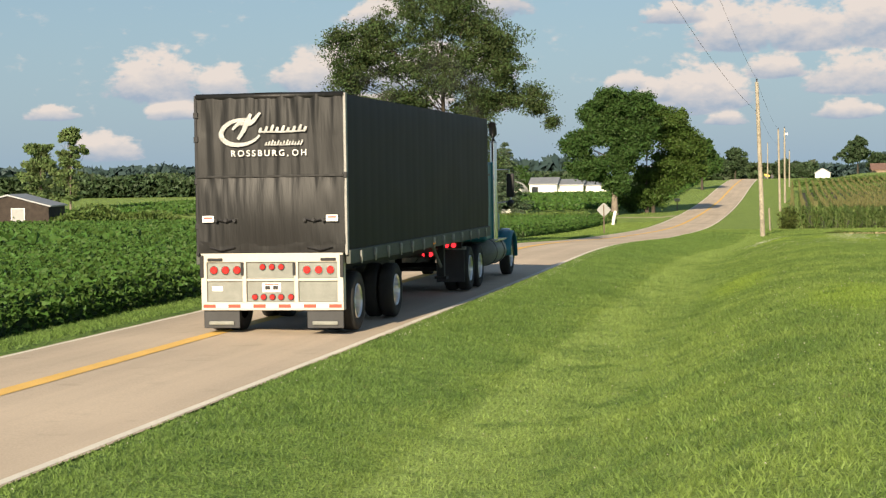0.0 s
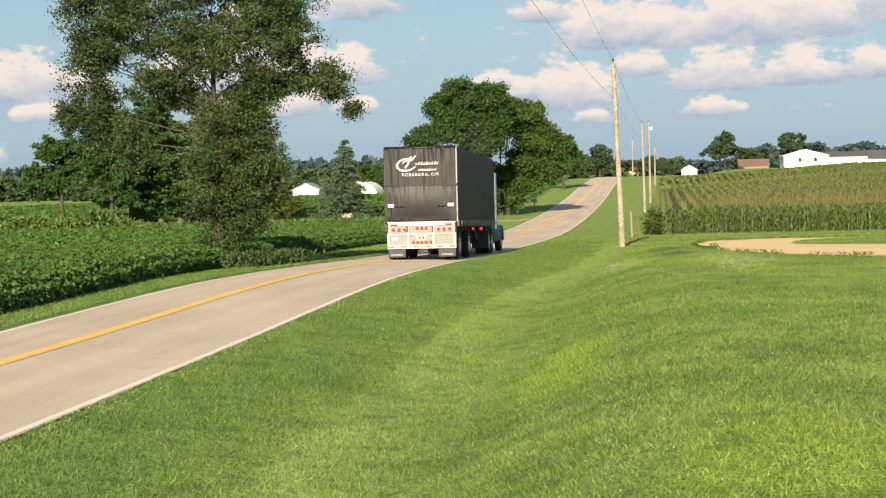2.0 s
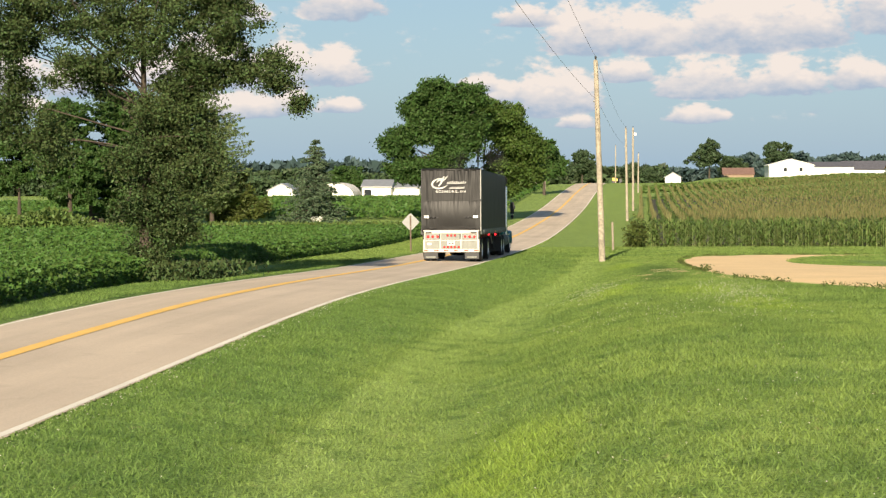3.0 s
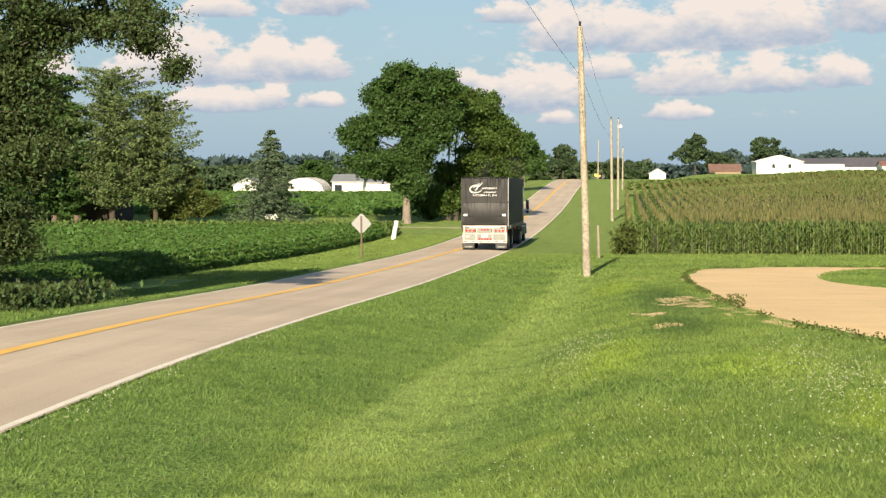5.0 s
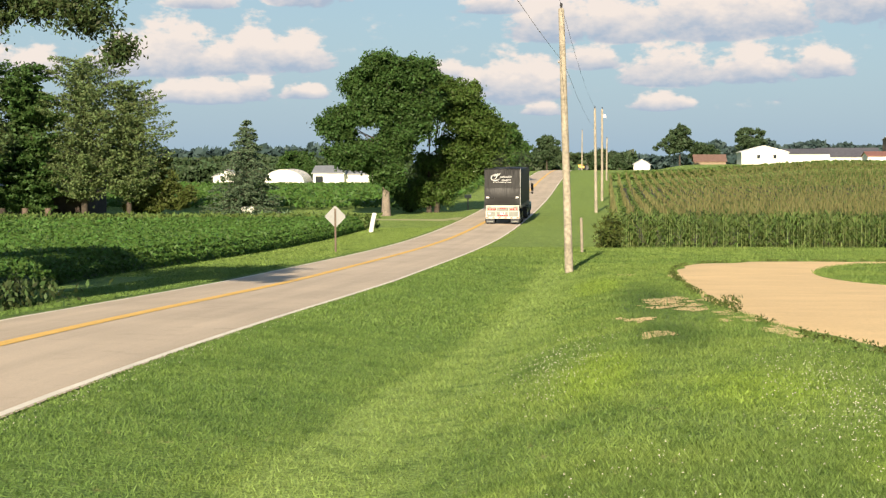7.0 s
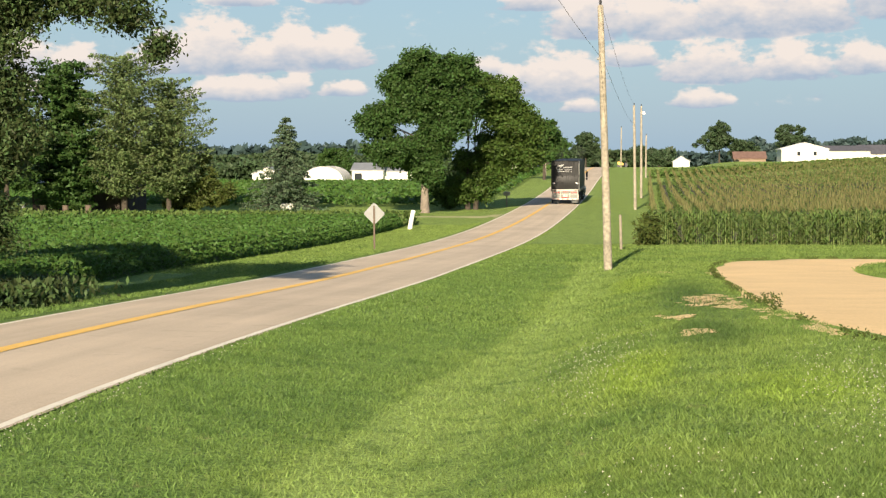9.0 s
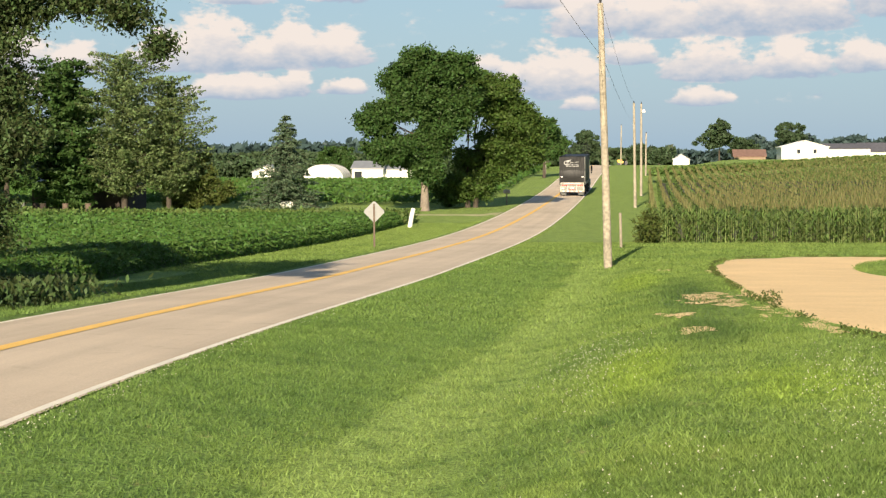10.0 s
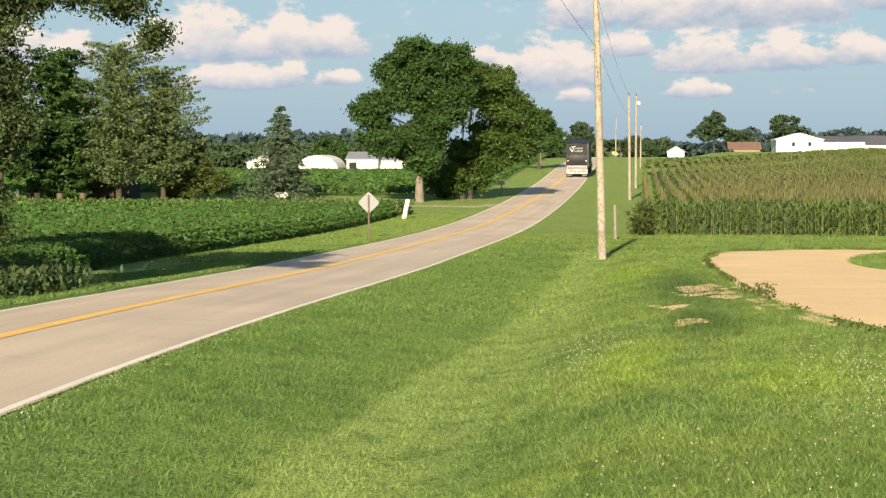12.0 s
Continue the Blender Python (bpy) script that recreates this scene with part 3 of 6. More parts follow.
def build_trees():
    # the roadside ash with growth all the way down its trunk
    broadleaf("tall dark green ash tree with a leafy trunk beside the road", -15.4, 39.0, 12.6, [
        (-0.2, 0, 0.84, 3, 2.6, 1.7, 20), (-3.2, 0, 0.74, 2.5, 2.3, 1.7, 17), (1.9, 0.2, 0.75, 1.9, 2.0, 1.6, 13), (0.2, -0.3, 0.63, 2.9, 2.5, 1.5, 18), (2.9, 0.2, 0.65, 1.1, 1.3, 1.0, 6),
        (4.3, 0.2, 0.52, 0.9, 0.9, 0.6, 4.5), (5, 0.2, 0.45, 0.14, 0.25, 0.55, 1), (3.1, 0.2, 0.54, 0.8, 0.8, 0.6, 3.5), (1.7, -0.2, 0.51, 1.2, 1.2, 1, 9), (-4.3, 0.2, 0.63, 1.6, 1.5, 1.3, 10),
        (-4.8, 0.2, 0.45, 1.3, 1.3, 1.4, 9), (-3.2, 0, 0.37, 1, 1.1, 1.1, 5), (-1.7, 0, 0.52, 1.5, 1.4, 1, 7), (1, -0.2, 0.40, 1.4, 1.3, 1.1, 11), (1.9, -0.3, 0.29, 0.85, 1, 1.2, 8),
        (0.3, -0.2, 0.30, 1.4, 1.3, 1.2, 11), (0.3, -0.1, 0.17, 1.3, 1.2, 1.1, 9), (1.4, -0.2, 0.13, 0.55, 0.6, 0.8, 3), (0.1, 0, 0.06, 0.9, 0.9, 0.6, 4)],
        "leaf_near", 172000, 0.060, "bark", 0.22, 0.30, 0.78, 11, limb=0.16, limbs=40, fine=True, bough=4)
    # great oaks
    broadleaf("large dark green oak tree beside the road", -18.5, 155, 14.2, [
        (0.0, 0.0, 0.83, 2.1, 1.9, 1.9, 13), (-0.9, 0.0, 0.64, 2.3, 2.0, 2.0, 13), (-4.3, 0.0, 0.54, 1.7, 1.6, 1.5, 7), (-2.3, -0.5, 0.35, 2.5, 2.2, 1.4, 9), (2.7, 0.5, 0.82, 1.5, 1.4, 1.5, 8), (2.0, 0.8, 0.61, 2.1, 1.9, 2.2, 13), (0.4, -0.5, 0.25, 1.6, 1.5, 1.0, 5), (-2.4, 0.0, 0.74, 1.1, 1.4, 1.6, 4), (0.8, 0.3, 0.45, 2.0, 1.8, 1.7, 9)],
        "leaf_oak", 110000, 0.14, "bark_pale", 0.34, 0.24, 1.25, 21)
    broadleaf("wide green maple tree standing behind an oak", -15.3, 163, 12.4, [
        (2.0, 0.0, 0.78, 2.6, 2.3, 2.0, 14), (3.4, 0.0, 0.60, 2.4, 2.1, 2.1, 14), (0.5, 0.5, 0.84, 1.6, 1.5, 1.6, 7), (4.7, 0.3, 0.40, 1.4, 1.4, 1.6, 7), (2.0, 0.0, 0.41, 2.0, 1.8, 1.6, 8), (-0.1, 0.6, 0.15, 2.4, 2.1, 1.6, 10), (5.4, 0.0, 0.53, 1.0, 1.3, 1.4, 4), (-2.1, 0.6, 0.13, 1.7, 1.6, 1.7, 7), (2.5, 0.3, 0.25, 1.7, 1.6, 1.1, 4), (-0.2, 0.3, 0.31, 1.5, 1.5, 1.3, 5)],
        "leaf_maple", 95000, 0.14, "bark", 0.26, 0.2, 1.25, 22, trunks=2)
    conifer("blue-green spruce tree at a farmyard", -30.9, 158, 8.3, 6.6, 24000, 0.10, 3, ragged=0.3)
    # farmyard grove
    conifer("tall dark pine tree in the farmyard grove", -48.4, 152, 12.8, 6.4, 34000, 0.17, 5, "leaf_oak", 0.06, 0.3, True, 0.05)
    conifer("silvery green white pine with feathery boughs in the farmyard grove", -43.7, 153, 13.0, 7.4, 36000, 0.115, 31, "leaf_pale", 0.13, 0.42, True, 0.3)
    conifer("silvery green white pine with feathery boughs in the farmyard grove", -40.4, 155, 11.2, 5.8, 25000, 0.115, 32, "leaf_pale", 0.13, 0.42, True, 0.3)
    broadleaf("dark green walnut tree in the farmyard grove", -51.8, 147, 13.0, [
        (0, 0, 0.75, 2.6, 2.4, 2.6, 12), (-1.5, 0, 0.5, 2.6, 2.2, 2.4, 12), (1.6, 0, 0.45, 2.4, 2.0, 2.0, 12), (0, 0, 0.25, 3.0, 2.0, 1.2, 8)], "leaf_oak", 36000, 0.16, "bark", 0.25, 0.25, 0.9, 33)
    broadleaf("dark green walnut tree in the farmyard grove", -59.0, 154, 10.5, [
        (0, 0, 0.7, 2.6, 2.4, 2.2, 12), (-1.5, 0, 0.45, 2.4, 2.2, 1.6, 12)], "leaf_oak", 24000, 0.16, "bark", 0.22, 0.25, 0.9, 34)
    broadleaf("rounded olive green bush at the farmyard edge", -38.6, 158, 4.7, [
        (0, 0, 0.52, 2.5, 1.8, 1.7, 14), (-1.8, 0, 0.33, 1.5, 1.3, 1.2, 8), (1.8, 0, 0.33, 1.6, 1.3, 1.2, 8), (0.4, 0, 0.9, 0.9, 0.8, 0.7, 3), (0, 0, 0.15, 2.6, 1.5, 0.8, 8)], "leaf_bush", 24000, 0.12, "bark", 0.1, 0.15, 0.7, 35)
    # trees over the crest and at the far farms
    far = [(-13.5, 246, 8.6, 6.0), (-13.2, 404, 8.4, 7.0), (-1.2, 352, 4.0, 4.0), (-17.5, 330, 8.0, 8.0), (15.2, 400, 9.6, 9.6), (21.5, 425, 6.2, 7.0), (33.6, 448, 11.0, 9.0),
           (2.5, 395, 4.2, 5.0), (-58, 345, 7, 9)]
    for i, (x, y, h, w) in enumerate(far):
        broadleaf("dark green broadleaf tree at a far farm", x, y, h, [
            (0, 0, 0.68, w * 0.36, w * 0.36, h * 0.26, 10), (-w * 0.2, 0, 0.48, w * 0.3, w * 0.3, h * 0.22, 8), (w * 0.22, 0, 0.46, w * 0.3, w * 0.3, h * 0.22, 8), (0, 0, 0.52, w * 0.3, w * 0.3, h * 0.27, 12)],
            "far_leaf" if y > 350 else "leaf_oak", 12000, 0.26, "bark", 0.2, 0.25, 1.2, 50 + i)
    # poplar by the shed in the field
    for dx, h, w, sd in ((-2.6, 10.0, 2.0, 61), (1.2, 11.6, 1.7, 62)):
        broadleaf("pale green poplar tree with an airy crown beside a shed", -88.5 + dx, 172, h, [
            (0, 0, 0.84, w, w, 1.3, 8), (0.3, 0, 0.62, w * 1.4, w * 1.2, 1.7, 10), (-0.5, 0, 0.42, w * 1.3, w * 1.2, 1.5, 8), (0.2, 0, 0.22, w * 0.9, w, 1.0, 4)],
            "leaf_poplar", 13000, 0.17, "bark_pale", 0.16, 0.2, 0.75, sd)


def build_grass():
    def field(n, x0, x1, y0, y1, h, w, name):
        x, y = rng.uniform(x0, x1, n), rng.uniform(y0, y1, n)
        keep = ~on_drive(x, y)
        worn = (((x - 1.1) / 0.9) ** 2 + ((y - 36) / 7.5) ** 2 < 1) & (rng.uniform(size=n) < 0.6)
        keep &= ~worn
        x, y = x[keep], y[keep]
        n = len(x)
        z = gz_np(x, y)
        hh = h * rng.uniform(0.55, 1.3, n) * (1 + 0.14 * np.sin(x * 1.7 + 0.8 * np.sin(y * 0.9)) * np.sin(y * 0.55))
        hh *= np.where(x > -9, 0.3 + 0.7 * np.clip((x + 6.2) / 0.6, 0, 1), 1.0)
        a = rng.uniform(0, 2 * np.pi, n)
        la = rng.uniform(0, 2 * np.pi, n)
        ln = hh * rng.uniform(0.3, 1.4, n)
        b = np.stack([x, y, z - 0.01], 1)
        d = np.stack([np.cos(a), np.sin(a), 0 * a], 1) * (w * rng.uniform(0.6, 1.4, n))[:, None]
        tip = b + np.stack([np.cos(la) * ln, np.sin(la) * ln, hh], 1)
        tagged(soup(name, np.stack([b - d, b + d, tip], 1), M["grass_blade"]), "mown green lawn grass on the roadside bank", "grass", kind="stuff")

    field(430000, -6.1, 4.6, -38, 12, 0.052, 0.0078, "grass")
    field(110000, -3.6, 4.0, 7, 15, 0.045, 0.0048, "grass")
    field(240000, -6.1, 7.0, 12, 34, 0.050, 0.0078, "grass")
    field(130000, -6.1, 9, 34, 62, 0.06, 0.015, "grass")
    field(16000, -6.18, -6.0, -38, 120, 0.05, 0.012, "grass")
    field(80000, -6.1, 14, 62, 92, 0.07, 0.025, "grass")
    field(80000, -14.5, -11.5, -30, 60, 0.06, 0.012, "grass")
    field(50000, -17.5, -11.5, 60, 130, 0.07, 0.022, "grass")

    def flowers(n, x, y, sx, sy):
        px, py = rng.normal(x, sx, n), rng.normal(y, sy, n)
        pz = gz_np(px, py) + rng.uniform(0.035, 0.07, n)
        return np.stack([px, py, pz], 1)

    c = np.concatenate([flowers(700, 2.3, 16.5, 0.45, 3.0), flowers(420, -0.7, 24.0, 0.35, 2.6), flowers(160, 0.9, 11.5, 1.2, 1.2), flowers(200, 1.0, -18, 1.6, 7), flowers(30, 0.4, 14.0, 0.4, 0.5), flowers(25, -1.0, 13.0, 0.4, 0.5), flowers(160, -2.5, -10, 2.0, 9), flowers(130, 2.6, -4, 1.2, 8),
                        flowers(700, -5.85, 8, 0.14, 18)])
    c = c[(c[:, 0] > -6.1) & ~on_drive(c[:, 0], c[:, 1])]
    t = np.concatenate([leaf_quads(c + rng.normal(size=c.shape) * 0.003, 0.0064, 0.2) for _ in range(4)])
    tagged(soup("clover_flower", t, M["clover"]), "small white clover flowers scattered in the lawn", "flower", kind="stuff")


def soy_edge(y):
    return -13.4 - 3.2 * np.clip((y - 15) / 45, 0, 1)


def build_soy():
    # a canopy sheet, its green darkened as shade under the leaves standing on it
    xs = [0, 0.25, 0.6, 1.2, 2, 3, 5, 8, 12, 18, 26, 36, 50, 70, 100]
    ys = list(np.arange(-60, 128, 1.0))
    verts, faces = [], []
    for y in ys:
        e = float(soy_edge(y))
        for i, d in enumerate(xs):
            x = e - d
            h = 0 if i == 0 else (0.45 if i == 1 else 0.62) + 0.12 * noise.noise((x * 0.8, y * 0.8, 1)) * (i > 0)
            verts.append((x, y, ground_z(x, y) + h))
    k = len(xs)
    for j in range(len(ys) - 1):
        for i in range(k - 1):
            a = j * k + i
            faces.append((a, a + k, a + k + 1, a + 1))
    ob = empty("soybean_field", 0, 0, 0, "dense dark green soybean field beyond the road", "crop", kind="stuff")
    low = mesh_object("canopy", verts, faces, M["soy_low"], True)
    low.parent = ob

    def leaves(n, d0, d1, y0, y1, size, lo, hi, power=1.0):
        y = rng.uniform(y0, y1, n)
        x = soy_edge(y) - (d0 + (d1 - d0) * rng.uniform(0, 1, n) ** power)
        row = np.abs(((soy_edge(y) - x) / 0.76) % 1.0 - 0.5) * 2
        z = gz_np(x, y) + rng.uniform(lo, hi, n) - 0.22 * (row > 0.75) + 0.05 * np.sin(x * 2.1 + np.sin(y * 1.3)) * np.sin(y * 1.7)
        return leaf_tris(np.stack([x, y, z], 1), size * 1.1, 0.45)

    q = [leaves(60000, -0.1, 0.5, -40, 126, 0.065, 0.05, 0.72), leaves(130000, 0.4, 9, -30, 60, 0.06, 0.6, 0.82), leaves(90000, 0.4, 12, 60, 127, 0.10, 0.6, 0.88),
         leaves(90000, 9, 60, -10, 127, 0.14, 0.58, 0.86, 1.3)]
    o = soup("soybean_leaf", np.concatenate(q), M["soy"])
    o.parent = ob
    # second field beyond the farm lane
    y = rng.uniform(168, 300, 70000)
    x = rng.uniform(-90, -15.5, 70000)
    q2 = leaf_tris(np.stack([x, y, gz_np(x, y) + rng.uniform(0.3, 0.8, 70000)], 1), 0.28, 0.5)
    tagged(soup("soybean_field", q2, M["soy"]), "farther soybean field rising towards white barns", "crop", kind="stuff")
    # tall weeds and volunteer corn along the far side of the field
    n = 26000
    x = rng.uniform(-120, -43, n)
    y = 128 + (x + 43) * -0.08 + rng.normal(0, 1.2, n)
    h = (1.5 + 0.5 * np.sin(x * 0.35) + 0.4 * np.sin(x * 0.9)) * rng.uniform(0.1, 1.0, n)
    tagged(soup("tall_weeds", leaf_quads(np.stack([x, y, gz_np(x, y) + h], 1), 0.22, -0.3), M["corn"]), "belt of tall bright green weeds behind the soybeans", "weeds", kind="stuff")
    n = 9000
    x = rng.uniform(-52, -16, n)
    y = 129 + rng.normal(0, 1.6, n)
    h = rng.uniform(0.1, 1.0, n)
    tagged(soup("tall_weeds", leaf_quads(np.stack([x, y, gz_np(x, y) + h], 1), 0.17, -0.2), M["corn"]), "rough bright green weeds at the field's end", "weeds", kind="stuff")
    # tall grass and brush at the foot of the ash
    n = 5000
    x, y = rng.normal(-14.6, 0.9, n), rng.normal(39.8, 1.6, n)
    tagged(soup("tall_weeds", leaf_quads(np.stack([x, y, gz_np(x, y) + rng.uniform(0, 0.6, n)], 1), 0.09, -0.5), M["leaf_near"]), "dark weeds and saplings round the foot of a tree", "weeds", kind="stuff")


def corn_plants(x, y, h, blades, w, reach=1.0):
    """Arching leaves as bent pairs of quads, and a tassel on top."""
    n = len(x)
    z = gz_np(x, y)
    base = np.stack([x, y, z], 1)
    out = []
    for i in range(blades):
        a = rng.uniform(0, 2 * np.pi, n)
        f = (0.05 + 0.87 * i / blades + rng.uniform(-0.05, 0.05, n))
        p0 = base + np.stack([0 * x, 0 * x, h * f], 1)
        L = h * rng.uniform(0.15, 0.27, n) * reach
        dr = np.stack([np.cos(a), np.sin(a), 0 * a], 1)
        sd = np.stack([-np.sin(a), np.cos(a), 0 * a], 1) * w
        p1 = p0 + dr * L[:, None] * 0.6 + np.stack([0 * x, 0 * x, L * 0.5], 1)
        p2 = p0 + dr * L[:, None] * 1.15 + np.stack([0 * x, 0 * x, L * 0.05], 1)
        out += [np.stack([p0 - sd * 0.7, p0 + sd * 0.7, p1 + sd, p1 - sd], 1), np.stack([p1 - sd, p1 + sd, p2 + sd * 0.15, p2 - sd * 0.15], 1)]
    return np.concatenate(out)


def build_corn():
    ob = empty("corn_field", 0, 0, 0, "ripening green corn field with tan tassels in long rows", "crop", kind="stuff")
    rows = np.arange(0.3, 54, 0.92)
    y0, y1 = 92.0, 256.0

    def top(x):
        return 1.62 + 0.1 * np.sin(x * 0.8)

    def grid(a, b, step, jit=0.1):
        ys = np.arange(a, b, step)
        X, Y = np.meshgrid(rows, ys)
        X, Y = X.ravel(), Y.ravel()
        return X + rng.normal(0, 0.03, X.size), Y + rng.normal(0, jit, X.size)

    x, y = grid(y0, y0 + 5, 0.2)
    xa = np.arange(0.1, 54, 0.10)
    x, y = np.concatenate([x, xa]), np.concatenate([y, y0 + rng.normal(0, 0.25, xa.size)])
    h = top(x) * rng.uniform(0.8, 1.1, x.size)
    near = corn_plants(x, y, h, 8, 0.042, 1.2)
    st = np.stack([x, y, gz_np(x, y)], 1)
    up = np.stack([0 * h, 0 * h, h * 0.95], 1)
    sd = np.array((0.012, 0, 0))
    stalk = np.stack([st - sd, st + sd, st + up + sd * 0.5, st + up - sd * 0.5], 1)
    x2, y2 = grid(y0 + 5, 150, 0.33)
    x3, y3 = grid(150, y1, 0.6, 0.2)
    keep = y3 < 222 + 1.15 * x3      # the field ends at a slant
    x3, y3 = x3[keep], y3[keep]
    mid = corn_plants(x2, y2, top(x2) * rng.uniform(0.9, 1.08, x2.size), 5, 0.05, 0.62)
    far = corn_plants(x3, y3, 1.62 * rng.uniform(0.9, 1.08, x3.size), 3, 0.10, 0.6)
    a = soup("corn_leaf", np.concatenate([near, mid, far]), M["corn"])
    a.parent = ob
    a = soup("corn_stalk", stalk, M["stalk"])
    a.parent = ob
    tx, ty = np.concatenate([x, x2, x3]), np.concatenate([y, y2, y3])
    size = np.concatenate([np.full(x.size, 0.05), np.full(x2.size, 0.09), np.full(x3.size, 0.12)])
    c = np.stack([tx, ty, gz_np(tx, ty) + 1.72 + rng.normal(0, 0.08, tx.size)], 1)
    tx, ty, size, c = np.tile(tx, 2), np.tile(ty, 2), np.tile(size, 2) * 0.72, np.tile(c, (2, 1)) + rng.normal(0, 0.07, (2 * tx.size, 3))
    keep = rng.uniform(size=tx.size) < np.where(ty < 97, 0.2, np.where(ty > 250, 0.1, 0.8))
    c, w = c[keep], size[keep][:, None]
    turn = rng.uniform(0, np.pi, (len(c), 1))
    side = np.concatenate([np.cos(turn), np.sin(turn), 0 * turn], 1) * w * 0.42
    tip = np.concatenate([rng.normal(0, 0.05, (len(c), 2)), rng.uniform(0.16, 0.32, (len(c), 1))], 1)
    q = np.stack([c - side - (0, 0, 0.1), c + side - (0, 0, 0.1), c + tip], 1)
    t = soup("corn_tassel", q, M["tassel"])
    t.parent = ob
    # dark sheet raised off the ground: shade of the row gaps as colour
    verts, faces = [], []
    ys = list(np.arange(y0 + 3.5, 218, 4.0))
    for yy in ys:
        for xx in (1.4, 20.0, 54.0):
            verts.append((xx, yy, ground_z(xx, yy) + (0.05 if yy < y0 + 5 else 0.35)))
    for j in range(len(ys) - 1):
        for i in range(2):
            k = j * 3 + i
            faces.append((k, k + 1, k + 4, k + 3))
    s = mesh_object("corn_gap_shade", verts, faces, M["corn_low"], True)
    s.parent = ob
    # green strip behind the last rows
    n = 9000
    x = rng.uniform(0.5, 56, n)
    y = np.minimum(221 + 1.15 * x, 255) + rng.uniform(0, 8, n)
    tagged(soup("tall_weeds", leaf_tris(np.stack([x, y, gz_np(x, y) + rng.uniform(0.9, 1.75, n)], 1), 0.26, 0.6), M["corn"]), "smooth green strip of crop behind the corn rows", "crop", kind="stuff")
    # brush at the corner of the field
    n = 2200
    x, y = rng.normal(0.1, 0.26, n), rng.normal(91.2, 0.6, n)
    tagged(soup("brush", leaf_quads(np.stack([x, y, gz_np(x, y) + np.abs(rng.normal(0.6, 0.42, n))], 1), 0.1, 0.0), M["leaf_bush"]), "dark green brush at the corner of the corn", "bush", kind="stuff")


def build_far_woods():
    def belt(name, n, x0, x1, y, h, size, label, depth=20.0, z=None, material="far_leaf"):
        x = rng.uniform(x0, x1, n)
        yy = y + rng.uniform(0, depth, n)
        env = h * (0.84 + 0.16 * np.sin(x * 6.0 / (x1 - x0) * 9 + 1.3 * np.sin(x * 0.11)) * np.sin(x * 0.063 + 0.5))
        zz = np.full(n, z) if z is not None else gz_np(x, yy)
        zz = zz + env * rng.uniform(0, 1, n) ** 0.6
        tagged(soup(name, leaf_tris(np.stack([x, yy, zz], 1), size * 1.1, 0.2), M[material]), label, "woodland", kind="stuff")

    belt("far_woods", 60000, -420, -70, 640, 9.5, 0.95, "long dark belt of woods behind the fields", 30)
    belt("far_woods", 36000, -190, -20, 560, 6.8, 0.85, "dark belt of woods behind the white barns", 20)
    belt("far_woods", 9000, -30, 6, 420, 5.0, 0.8, "dark trees beyond the crest of the road", 30)
    # ridges in the blue-green that carries painted haze
    belt("far_woods", 30000, -100, 600, 1500, 13, 2.2, "wooded ridge on the horizon, haze painted into its blue-green", 60, material="ridge")
    belt("far_woods", 34000, 90, 800, 1900, 29, 2.8, "wooded ridge on the horizon, haze painted into its blue-green", 60, material="ridge")
    belt("far_woods", 9000, -1500, -250, 2100, 24, 8.0, "wooded ridge on the horizon, haze painted into its blue-green", 60, material="ridge")


# ---- dirt drive ----
def on_drive(x, y):
    ry = np.where(y > 52, 20.0, 34.0)
    e = ((x - 9.5) / 7.5) ** 4 + ((y - 52) / ry) ** 4
    i = ((x - 11.3) / 4.8) ** 2 + ((y - 57) / 14.0) ** 2
    return (e < 0.93) & (i > 1.05)


